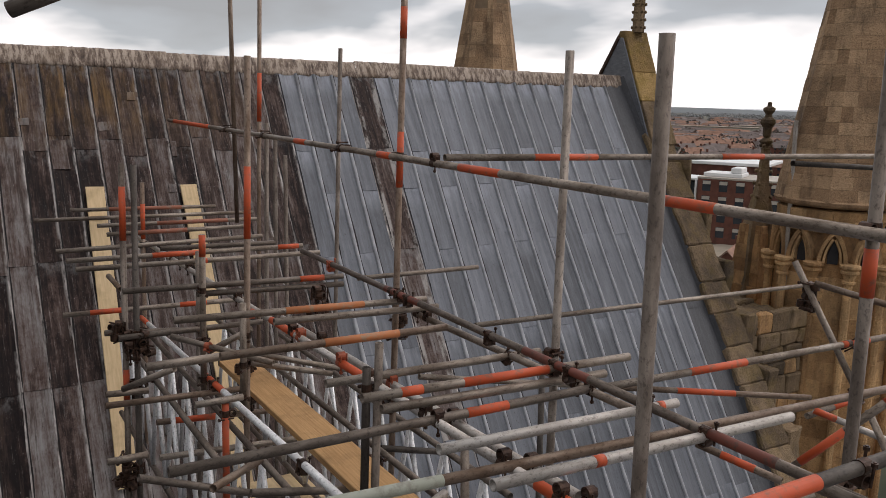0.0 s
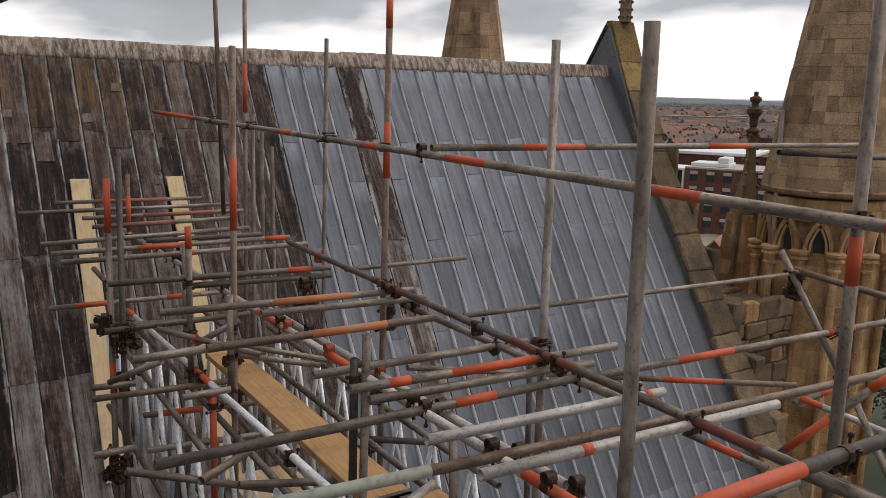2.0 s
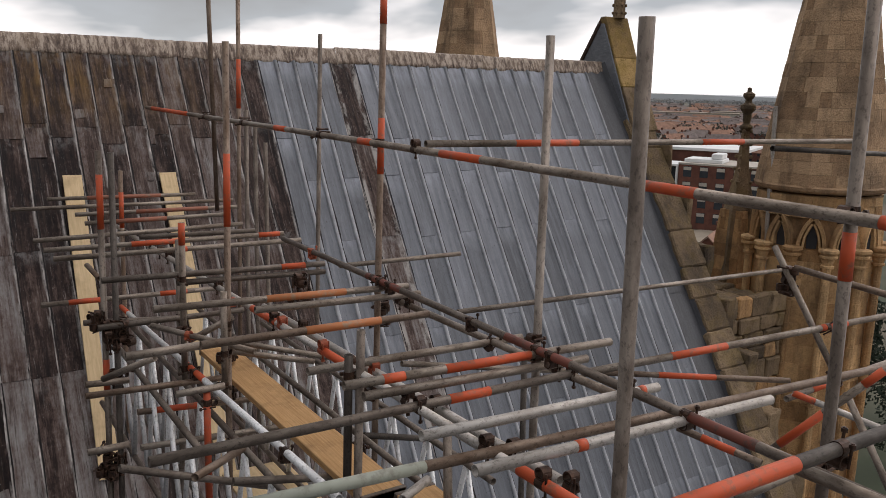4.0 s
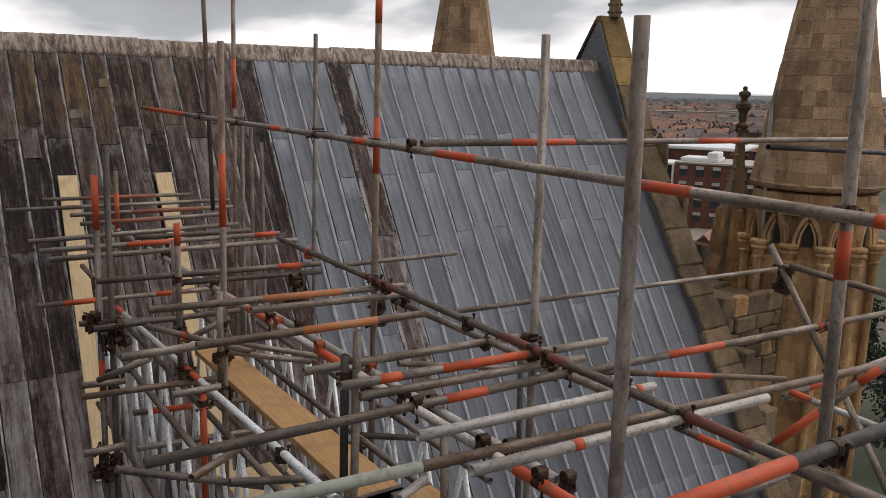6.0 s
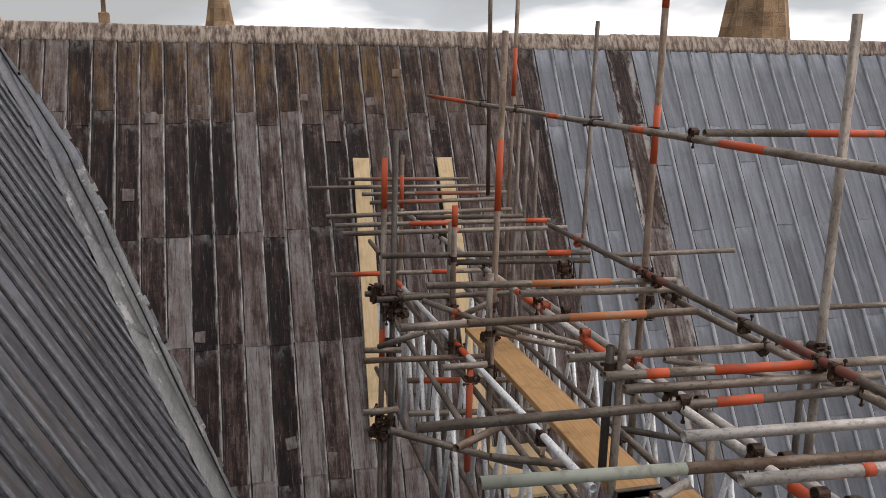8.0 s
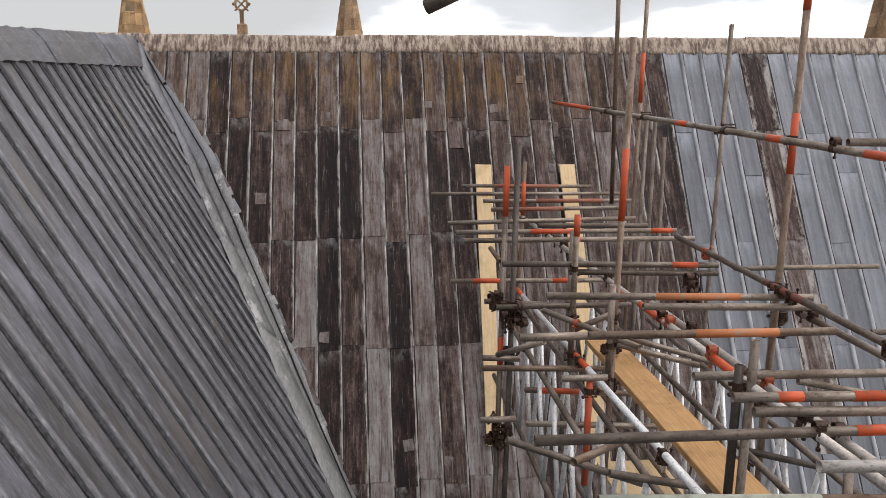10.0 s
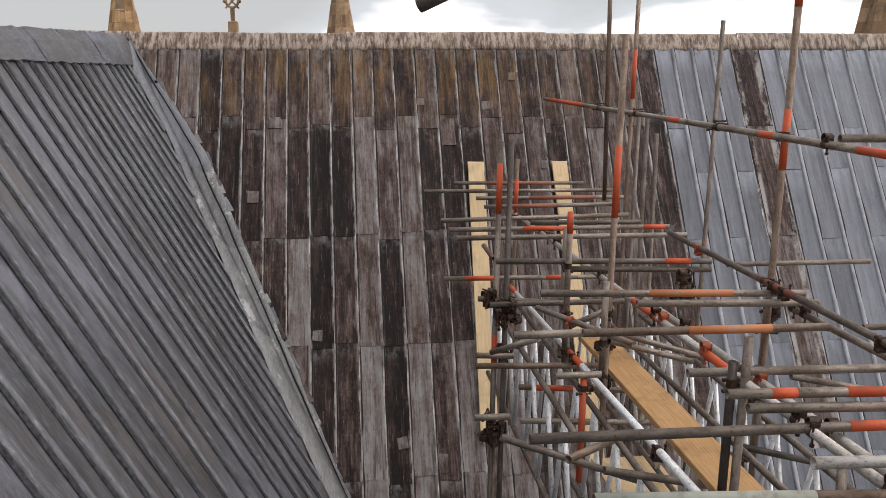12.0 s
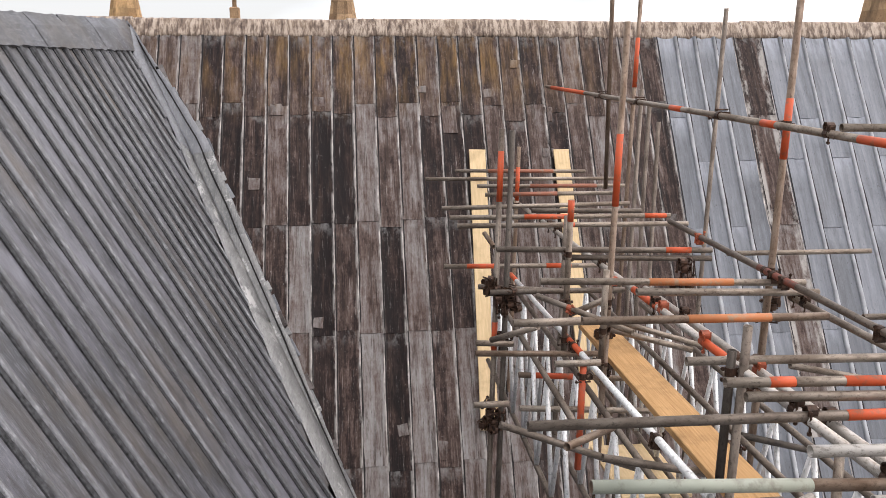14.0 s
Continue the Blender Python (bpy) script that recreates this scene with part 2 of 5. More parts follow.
def tube_metal(name, base, dirt, grime, metal=0.55, rough=0.45):
    """Galvanised scaffold tube: dull zinc with handling dirt, cement splashes and rust freckles drawn out along it."""
    m = Mat(name, rough, metal, 0.3)
    own = m.shift(m.space((1, 1, 0.3)))
    blot = m.noise(own, 9.0, 7, 0.68)
    fine = m.noise(m.shift(m.space((1, 1, 0.6)), 5.0), 60.0, 5, 0.7)
    col = m.mix(m.ramp(blot, (0.40, 0.0), (0.60, grime)), base, dirt)
    col = m.mix(m.ramp(fine, (0.52, 0.0), (0.66, 0.7)), col, tuple(0.5 * c for c in dirt))
    col = m.mix(m.ramp(m.noise(own, 17.0, 4, 0.6), (0.62, 0.0), (0.72, 0.4)), col, tuple(min(0.6, 1.5 * c) for c in base))
    return m.done(col, m.ramp(blot, (0.3, rough - 0.1), (0.7, 0.75)), fine, 0.15, 0.002)


def paint(name, base, worn):
    m = Mat(name, 0.5, 0.0, 0.4)
    own = m.shift(m.space())
    wear = m.noise(own, 16.0, 6, 0.7)
    big = m.noise(own, 5.0, 3, 0.6)
    col = m.mix(m.ramp(wear, (0.53, 0.0), (0.65, 0.8)), base, worn)
    col = m.mix(m.ramp(big, (0.5, 0.0), (0.8, 0.45)), col, tuple(0.5 * c for c in base))
    return m.done(col, 0.55, wear, 0.2, 0.002)


def timber(name, lo, hi, along):
    m = Mat(name, 0.75, 0.0, 0.25)
    own = m.shift(m.space(along))
    grain = m.noise(own, 3.0, 7, 0.68, 0.2)
    blot = m.noise(m.shift(m.space()), 3.5, 4, 0.6)
    col = m.mix(m.ramp(grain, (0.3, 0.0), (0.7, 1.0)), lo, hi)
    col = m.mix(m.ramp(blot, (0.55, 0.0), (0.75, 0.6)), col, tuple(0.55 * c for c in lo))
    return m.done(col, None, grain, 0.25, 0.003)


def plain(name, col, rough=0.8, vary=0.25, scale=3.0, metal=0.0):
    m = Mat(name, rough, metal, 0.3)
    n = m.noise(m.shift(m.space()), scale, 5, 0.6)
    return m.done(m.mix(m.ramp(n, (0.3, 0.0), (0.7, 1.0)), tuple(c * (1 - vary) for c in col), tuple(min(1, c * (1 + vary)) for c in col)), None, n, 0.2, 0.01)


OLD = old_lead()
NEW = grey_lead("grey_lead", (0.060, 0.066, 0.079), (0.190, 0.203, 0.232), 0.20, -0.20, (0.045, 0.043, 0.045), 0.8)
APRON = grey_lead("dark_apron_lead", (0.020, 0.020, 0.023), (0.070, 0.072, 0.080), 0.2, 0.1, (0.015, 0.013, 0.013))
STRIP = grey_lead("brown_grey_lead", (0.016, 0.011, 0.011), (0.105, 0.088, 0.083), 0.25, 0.3, (0.02, 0.015, 0.014))
TRANSEPT = grey_lead("transept_lead", (0.036, 0.038, 0.044), (0.122, 0.123, 0.136), 0.25, 0.62, (0.040, 0.038, 0.038), 0.35, True)
PALEFLASH = grey_lead("pale_flashing_lead", (0.105, 0.107, 0.110), (0.215, 0.214, 0.210), 0.25, 0.2, lime=True)
FLASH = grey_lead("flashing_lead", (0.080, 0.085, 0.096), (0.175, 0.18, 0.195), 0.2, 0.1)
CAP = stained_cap()
# near-black for open roof joints, the welt and painted shade beside rolls
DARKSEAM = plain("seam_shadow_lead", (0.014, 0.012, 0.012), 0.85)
ROLL_OLD = plain("old_lead_roll", (0.32, 0.29, 0.275), 0.75, 0.95, 5.0)
# paler than its sheets: the highlight along each roll is in the colour
ROLL_NEW = plain("highlit_lead_roll", (0.30, 0.305, 0.32), 0.45, 0.25, 5.0)
ROLL_TR = grey_lead("transept_lead_roll", (0.060, 0.061, 0.067), (0.175, 0.178, 0.19), 0.15, 0.5)
STONE = stone("turret_limestone", (0.36, 0.19, 0.08), (0.60, 0.36, 0.17), 0.6)
# dark colour that stands in for shade along the transept rolls
SEAM_SHADE_TR = plain("transept_seam_shade", (0.034, 0.034, 0.037), 0.85, 0.9, 30.0)
SPIRE = stone("spire_limestone", (0.26, 0.155, 0.086), (0.50, 0.33, 0.195), 0.6)
SADDLE = stone("lichened_limestone", (0.24, 0.15, 0.055), (0.46, 0.30, 0.12), 0.55, 0.6)
COPING = stone("coping_limestone", (0.088, 0.061, 0.038), (0.265, 0.185, 0.112), 0.8, 0.25)
PALESTONE = stone("pale_limestone", (0.36, 0.20, 0.088), (0.68, 0.43, 0.215), 0.55)
MORTAR = plain("mortar", (0.22, 0.155, 0.10), 0.95)
steel = tube_metal("galvanised_tube", (0.304, 0.254, 0.209), (0.119, 0.086, 0.063), 0.75, 0.55, 0.40)
steel_mid = tube_metal("weathered_galvanised_tube", (0.231, 0.196, 0.165), (0.092, 0.069, 0.053), 0.75, 0.50, 0.42)
steel_dull = tube_metal("dull_galvanised_tube", (0.181, 0.148, 0.122), (0.075, 0.056, 0.044), 0.75, 0.50, 0.42)
steel_dark = tube_metal("dark_oxidised_tube", (0.085, 0.070, 0.058), (0.028, 0.022, 0.018), 0.80, 0.30, 0.50)
steel_warm = tube_metal("rust_stained_tube", (0.218, 0.163, 0.125), (0.106, 0.063, 0.039), 0.80, 0.50, 0.42)
steel_pale = tube_metal("pale_galvanised_tube", (0.486, 0.447, 0.410), (0.246, 0.211, 0.176), 0.55, 0.50, 0.38)
aluminium = tube_metal("aluminium_tube", (0.78, 0.78, 0.78), (0.42, 0.41, 0.40), 0.5, 0.45, 0.35)
paint_red = paint("red_paint", (0.46, 0.078, 0.026), (0.20, 0.10, 0.07))
GREEN = paint("green_paint", (0.26, 0.275, 0.225), (0.17, 0.16, 0.13))
TAN = paint("sun_faded_orange_paint", (0.42, 0.145, 0.05), (0.27, 0.20, 0.13))
WORN = paint("worn_red_paint", (0.27, 0.095, 0.055), (0.20, 0.15, 0.11))
FADED = paint("faded_red_paint", (0.16, 0.045, 0.028), (0.07, 0.045, 0.035))
ORANGE = paint("orange_paint", (0.50, 0.075, 0.02), (0.17, 0.09, 0.055))
RUST = plain("rusty_coupler", (0.055, 0.030, 0.020), 0.5, 0.8, 24.0, 0.4)
REDCOUP = paint("red_coupler_paint", (0.33, 0.075, 0.032), (0.12, 0.05, 0.03))
BOARD = timber("scaffold_timber", (0.33, 0.175, 0.070), (0.57, 0.345, 0.16), (30, 0.8, 30))
NEWBOARD = timber("new_pine", (0.52, 0.37, 0.205), (0.70, 0.53, 0.32), (14, 1.2, 14))
ARCH_SHADE = plain("arch_shade_dark", (0.035, 0.033, 0.034), 0.8)


# ---- mesh helpers ----
def link(name, bm, mat, parent=None, m=None, smooth=False, label=""):
    me = bpy.data.meshes.new(name)
    bm.normal_update()
    bm.to_mesh(me)
    bm.free()
    if smooth:
        for p in me.polygons:
            p.use_smooth = True
    me.materials.append(mat)
    return place(name, me, parent, m, label)


def place(name, me, parent=None, m=None, label=""):
    ob = new(name, me)
    if parent is not None:
        ob.parent = parent
    if m is not None:
        ob.matrix_basis = m
    if label:
        ob["label"] = label
    return ob


def part(name, bm, mat, parent, label="", m=None, smooth=False):
    return link(name, bm, mat, parent, m, smooth, label)


def box(bm, a, b, jitter=0.0):
    """Adds a box between the corners a and b."""
    vs = []
    for x, y, z in ((0, 0, 0), (1, 0, 0), (1, 1, 0), (0, 1, 0), (0, 0, 1), (1, 0, 1), (1, 1, 1), (0, 1, 1)):
        vs.append(bm.verts.new([(b if f else a)[i] + random.uniform(-jitter, jitter) for i, f in enumerate((x, y, z))]))
    for f in ((0, 3, 2, 1), (4, 5, 6, 7), (0, 1, 5, 4), (1, 2, 6, 5), (2, 3, 7, 6), (3, 0, 4, 7)):
        bm.faces.new([vs[i] for i in f])
    return vs


def bevelled_box(a, b, r, jitter=0.0):
    bm = bmesh.new()
    box(bm, a, b, jitter)
    bmesh.ops.bevel(bm, geom=bm.edges[:], offset=r, segments=1, affect="EDGES")
    return bm


def prism(bm, n, r0, r1, z0, z1, turn=0.0, cx=0.0, cy=0.0):
    """Adds a tapered n-sided prism with caps."""
    rings = []
    for r, z in ((r0, z0), (r1, z1)):
        rings.append([bm.verts.new((cx + r * math.cos(turn + 2 * math.pi * i / n), cy + r * math.sin(turn + 2 * math.pi * i / n), z)) for i in range(n)])
    for i in range(n):
        j = (i + 1) % n
        bm.faces.new((rings[0][i], rings[0][j], rings[1][j], rings[1][i]))
    bm.faces.new(rings[0][::-1])
    bm.faces.new(rings[1])


def lathe(bm, n, profile, cx=0.0, cy=0.0, turn=0.0):
    """Adds a turned form; profile is a tuple of (radius, z) from below."""
    rings = []
    for r, z in profile:
        rings.append([bm.verts.new((cx + r * math.cos(turn + 2 * math.pi * i / n), cy + r * math.sin(turn + 2 * math.pi * i / n), z)) for i in range(n)])
    for lo, hi in zip(rings, rings[1:]):
        for i in range(n):
            j = (i + 1) % n
            bm.faces.new((lo[i], lo[j], hi[j], hi[i]))
    bm.faces.new(rings[0][::-1])
    bm.faces.new(rings[-1])


def frame_of(origin, u, v):
    """A pose with x along u, y along v, z out of their plane."""
    u, v = Vector(u).normalized(), Vector(v)
    v = (v - u * v.dot(u)).normalized()
    w = u.cross(v)
    return Matrix(((u.x, v.x, w.x, origin[0]), (u.y, v.y, w.y, origin[1]), (u.z, v.z, w.z, origin[2]), (0, 0, 0, 1)))


# ---- ground ----
bm = bmesh.new()
bm.faces.new([bm.verts.new((x * 4500, y * 4500, 0)) for x, y in ((-1, -1), (1, -1), (1, 1), (-1, 1))])
m = Mat("fields", 0.95)
wv = m.space(source="World")
GROUND = m.done(m.mix(m.ramp(m.noise(wv, 0.012, 6, 0.6), (0.4, 0.0), (0.6, 1.0)), (0.045, 0.055, 0.03), (0.12, 0.10, 0.07)))
tagged(link("ground", bm, GROUND), "flat town land and winter fields reaching the horizon", "ground", kind="structure")

# ---- main roof ----
PITCH = 58.0
RIDGE = Vector((0.0, 12.49, 28.54))
DOWN = Vector((0, -math.cos(radians(PITCH)), -math.sin(radians(PITCH))))
ROOF = frame_of(RIDGE, (-1, 0, 0), DOWN)          # x runs to the west, y down the slope, z out of it
BAY, WIDE, FIRST = 0.305, 0.3715, -3.335         # narrow bays first, wider ones past the dark strip
X_GABLE = 12.0
VALLEY_TOP, VALLEY_LOW = Vector((-3.19, 12.49, 28.54)), Vector((-0.22, 9.04, 23.02))
VALLEY = (VALLEY_LOW - VALLEY_TOP).normalized()
SLOPE = 11.0                                       # length of the slope, ridge to gutter


def valley_x(v):
    return VALLEY_TOP.x + 2.97 * v / 6.51


bm = bmesh.new()
half = SLOPE * math.cos(radians(PITCH))
drop = SLOPE * math.sin(radians(PITCH))
pts = [(0, 0.0), (-half, -drop), (-half, -drop - 0.5), (half, -drop - 0.5), (half, -drop)]
rings = []
for x in (-9.0, X_GABLE):
    rings.append([bm.verts.new((x, RIDGE.y + y, RIDGE.z + z - 0.03)) for y, z in pts])
bm.faces.new(rings[0])
bm.faces.new(rings[1][::-1])
for i in range(5):
    j = (i + 1) % 5
    bm.faces.new((rings[0][j], rings[0][i], rings[1][i], rings[1][j]))
main_roof = tagged(link("roof_main", bm, DARKSEAM), "steep old lead roof with stained, patched sheets and rolls", "roof", kind="structure")

SHEETS = {}


def sheet_mesh(length, width, mat, kind):
    """One bay of lead, dished between its rolls, with an uneven lower lap."""
    key = (round(length, 2), width, mat.name, kind)
    if key in SHEETS:
        return SHEETS[key]
    rng = random.Random(len(SHEETS) + 5)
    bm = bmesh.new()
    cols, rows = 5, 5
    w = width - 0.012
    grid = []
    for j in range(rows + 1):
        row = []
        for i in range(cols + 1):
            s = i / cols
            x = -w / 2 + w * s
            y = length * j / rows + (0.012 if j == rows else 0) + rng.uniform(-0.004, 0.004)
            z = 0.010 + 0.014 * (2 * s - 1) ** 4 + rng.uniform(-0.004, 0.004) + (0.008 * j / rows)
            row.append(bm.verts.new((x, y, z)))
        grid.append(row)
    for j in range(rows):
        for i in range(cols):
            bm.faces.new((grid[j][i], grid[j][i + 1], grid[j + 1][i + 1], grid[j + 1][i]))
    last = grid[-1]
    lip = [bm.verts.new(v.co) for v in last]
    low = [bm.verts.new((v.co.x, v.co.y, 0.0)) for v in last]
    for i in range(cols):
        bm.faces.new((lip[i], lip[i + 1], low[i + 1], low[i]))
    me = bpy.data.meshes.new("lead_sheet")
    bm.normal_update()
    bm.to_mesh(me)
    bm.free()
    for p in me.polygons:
        p.use_smooth = True
    me.materials.append(mat)
    SHEETS[key] = me
    return me


def roll_mesh(length, r, mat, wobble):
    """A lead-dressed wood roll, running down the slope, slightly wavering."""
    rng = random.Random(int(length * 100))
    bm = bmesh.new()
    n, rows = 7, max(6, int(length / 0.5))
    grid = []
    for j in range(rows + 1):
        dx, dr = rng.uniform(-wobble, wobble), 1 + rng.uniform(-0.12, 0.12)
        row = []
        for i in range(n):
            a = math.pi * (-0.12 + 1.24 * i / (n - 1))
            row.append(bm.verts.new((dx + r * dr * math.cos(a), length * j / rows, 0.004 + r * 0.75 + r * dr * math.sin(a))))
        grid.append(row)
    for j in range(rows):
        for i in range(n - 1):
            bm.faces.new((grid[j][i], grid[j][i + 1], grid[j + 1][i + 1], grid[j + 1][i]))
    bm.faces.new(grid[0])
    bm.faces.new(grid[-1][::-1])
    me = bpy.data.meshes.new("lead_roll")
    bm.normal_update()
    bm.to_mesh(me)
    bm.free()
    for p in me.polygons:
        p.use_smooth = True
    me.materials.append(mat)
    return me


EDGES = [FIRST + BAY * i for i in range(31)] + [6.26, 6.575]
while EDGES[-1] < X_GABLE - 0.7:
    EDGES.append(EDGES[-1] + WIDE)
OLD_END = 26                                     # bays of old dark lead, counted from the valley
CAP_W = 0.215
laps_old = (CAP_W, 1.50, 3.16, 4.62, 6.34, 8.1, SLOPE)
laps_odd = (CAP_W, 1.32, 3.10, 4.64, 6.30, 8.1, SLOPE)
laps_new = (CAP_W, 1.56, 3.30, 6.25, 8.0, SLOPE)
laps_alt = (CAP_W, 2.25, 4.80, 7.96, SLOPE)
# how far the patina of each old sheet has bleached, course by course from the ridge: 0 brown-black, 9 pale grey
PATINA = ("55572344343532523342353452", "44442125200756222435246532", "44444443803606322456453533", "55555555523818476735654564")
COURSE_SHADE = (1.0, 0.92, 0.74, 0.62)                  # grey lead darkened course by course downwards, painting in blocked sky light
MEND = {(9, 0): 0.10, (14, 1): -0.12, (4, 2): 0.15, (18, 0): 0.12, (21, 2): -0.1}
for i, (xa, xb) in enumerate(zip(EDGES, EDGES[1:])):
    x = (xa + xb) / 2
    strip = i == 30
    mat = OLD if strip or i < OLD_END else NEW
    laps = (laps_alt if i % 2 else laps_new) if i >= OLD_END else (laps_odd if i % 2 else laps_old)
    lift = 0.03 * ((i * 7) % 5 - 2) / 2
    for k in range(len(laps) - 1):
        v0, v1 = laps[k], laps[k + 1]
        v0 += lift + MEND.get((i, k - 1), 0) if k else 0
        v1 += lift + MEND.get((i, k), 0) if k < len(laps) - 2 else 0
        if xb < valley_x(v0) - 0.05:
            continue
        lead = NEW if strip and k > 2 else mat
        ob = place("lead_sheet", sheet_mesh(v1 - v0, round(xb - xa, 3), lead, i % 3), main_roof, ROOF @ Matrix.Translation((-x, v0, 0.0)))
        tone_ = int(PATINA[min(k, 3)][i]) / 9 if i < OLD_END else (0.30, 0.42, 0.62, 0.66)[min(k, 3)] if strip else COURSE_SHADE[min(k, 3)]
        ob.color = (tone_, tone_, tone_, 1.0)


def seam_shade_mesh(w):
    """The joint beside a roll, widened near-black to paint the roll's shaded side."""
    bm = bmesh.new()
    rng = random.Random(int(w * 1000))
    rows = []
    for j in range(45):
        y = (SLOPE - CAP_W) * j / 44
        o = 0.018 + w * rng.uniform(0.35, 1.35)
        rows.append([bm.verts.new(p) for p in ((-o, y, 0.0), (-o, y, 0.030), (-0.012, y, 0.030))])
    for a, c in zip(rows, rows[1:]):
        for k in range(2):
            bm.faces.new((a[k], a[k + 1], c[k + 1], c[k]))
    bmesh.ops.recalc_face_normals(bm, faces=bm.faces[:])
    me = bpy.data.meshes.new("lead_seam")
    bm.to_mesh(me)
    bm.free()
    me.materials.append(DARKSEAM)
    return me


seam_shade_old, seam_shade_new = seam_shade_mesh(0.012), seam_shade_mesh(0.026)
roll_old, roll_new = roll_mesh(SLOPE - CAP_W, 0.014, ROLL_OLD, 0.008), roll_mesh(SLOPE - CAP_W, 0.030, ROLL_NEW, 0.003)
for i, x in enumerate(EDGES):
    place("lead_roll", roll_new if i > OLD_END and i not in (30, 31) else roll_old, main_roof, ROOF @ Matrix.Translation((-x, CAP_W, 0.0)))
    place("lead_seam", seam_shade_new if i > OLD_END and i not in (30, 31) else seam_shade_old, main_roof, ROOF @ Matrix.Translation((-x, CAP_W, 0.0)))

# lead apron against the gable parapet
bm = bmesh.new()
for v0 in (0.0, 1.4, 4.9, 8.0):
    v1 = {0.0: 1.42, 1.4: 4.92, 4.9: 8.02, 8.0: SLOPE}[v0]
    for a, c, z0, z1 in ((EDGES[-1] + 0.02, X_GABLE - 0.10, 0.02, 0.03), (X_GABLE - 0.10, X_GABLE - 0.06, 0.03, 0.13)):
        vs = [bm.verts.new(ROOF @ Vector((-px_, v, z + 0.006 * (v0 > 0)))) for px_, v, z in ((a, v0, z0), (c, v0, z1), (c, v1, z1), (a, v1, z0))]
        bm.faces.new(vs)
bmesh.ops.recalc_face_normals(bm, faces=bm.faces[:])
link("gable_apron", bm, APRON, main_roof)

# ridge capping, dressed down over the rolls with a scalloped edge
cap_len = 1.51
bm = bmesh.new()
rng = random.Random(3)
steps = 30
prof = [(-0.112, -0.118), (-0.075, -0.035), (-0.04, 0.045), (0.0, 0.075), (0.04, 0.045)]
grid = []
for s in range(steps + 1):
    x = cap_len * s / steps
    bulge = 0.008 * math.cos(2 * math.pi * x / BAY)
    row = [bm.verts.new((x, y * 1.0, z + rng.uniform(-0.004, 0.004))) for y, z in reversed(prof)]
    edge = CAP_W + 0.012 * math.cos(2 * math.pi * x / BAY) + rng.uniform(-0.012, 0.012)
    p = DOWN * edge
    row.append(bm.verts.new((x, p.y - 0.020 - 0.6 * bulge, p.z + 0.018 + bulge * 0.3)))
    row.append(bm.verts.new((x, p.y + 0.0, p.z - 0.010)))
    grid.append(row)
for a, b in zip(grid, grid[1:]):
    for i in range(len(a) - 1):
        bm.faces.new((a[i], a[i + 1], b[i + 1], b[i]))
me = bpy.data.meshes.new("ridge_capping")
bmesh.ops.recalc_face_normals(bm, faces=bm.faces[:])
bm.to_mesh(me)
bm.free()
for p in me.polygons:
    p.use_smooth = True
me.materials.append(CAP)
for k in range(12):
    x0 = -6.1 + cap_len * k
    place("ridge_capping", me, main_roof, pose(x0, RIDGE.y, RIDGE.z + 0.012 * math.sin(k * 1.7)))

# ---- transept roof ----
T_DIR = Vector((-0.02, -1.0, 0.0)).normalized()      # along the ridge, towards the south
T_NORM = T_DIR.cross(VALLEY).normalized()
if T_NORM.z < 0:
    T_NORM = -T_NORM
T_DOWN = (VALLEY - T_DIR * VALLEY.dot(T_DIR)).normalized()
T_MAT = frame_of(VALLEY_TOP, T_DIR, T_DOWN)
if T_MAT.to_3x3().col[2].dot(T_NORM) < 0:
    T_MAT = Matrix.Translation(VALLEY_TOP) @ Matrix((( T_DIR.x, T_DOWN.x, T_NORM.x), (T_DIR.y, T_DOWN.y, T_NORM.y), (T_DIR.z, T_DOWN.z, T_NORM.z))).to_4x4()
va, vb = VALLEY.dot(T_DIR), VALLEY.dot(T_DOWN)        # valley in the roof's own plane
T_LEN, T_SLOPE, T_SAG = 13.0, 9.5, 0.032            # the ridge falls a little to the south
bm = bmesh.new()
side = Vector((-T_DOWN.x, T_DOWN.y, T_DOWN.z))
ends = []
for s in (-0.2, T_LEN):
    top = VALLEY_TOP + T_DIR * s + T_DOWN * T_SAG * max(0, s) - T_NORM * 0.03
    ends.append([bm.verts.new(p) for p in (top, top + T_DOWN * T_SLOPE, top + side * T_SLOPE)])
# the slope itself stops at the valley
ends[0][1].co = VALLEY_TOP + VALLEY * (T_SLOPE / vb) - T_NORM * 0.03
bm.faces.new(ends[0])
bm.faces.new(ends[1][::-1])
for i in range(3):
    j = (i + 1) % 3
    bm.faces.new((ends[0][j], ends[0][i], ends[1][i], ends[1][j]))
bmesh.ops.recalc_face_normals(bm, faces=bm.faces[:])
transept_roof = tagged(link("roof_transept", bm, TRANSEPT), "steep grey lead transept roof with close round rolls", "roof", kind="structure")

T_ROLLS = [0.86, 1.10, 1.36, 1.66, 1.99, 2.34, 2.66, 2.94, 3.22, 3.50, 3.78, 4.09, 4.38, 4.69, 5.02, 5.35, 5.70, 6.06, 6.42, 6.74, 7.08, 7.39, 7.70, 8.05]
while T_ROLLS[-1] < T_LEN - 0.3:
    T_ROLLS.append(T_ROLLS[-1] + 0.34)
T_CAP = 0.46


def valley_left(u):
    return min(0.42, 0.5 * u) if u < 1.0 else max(0.42 - 0.25 * (u - 1.0), min(0.58, 0.05 + 0.097 * u))


def valley_right(u):
    return 0.03 + 0.135 * u if u < 2.2 else max(0.08, 0.327 - 0.050 * (u - 2.2))


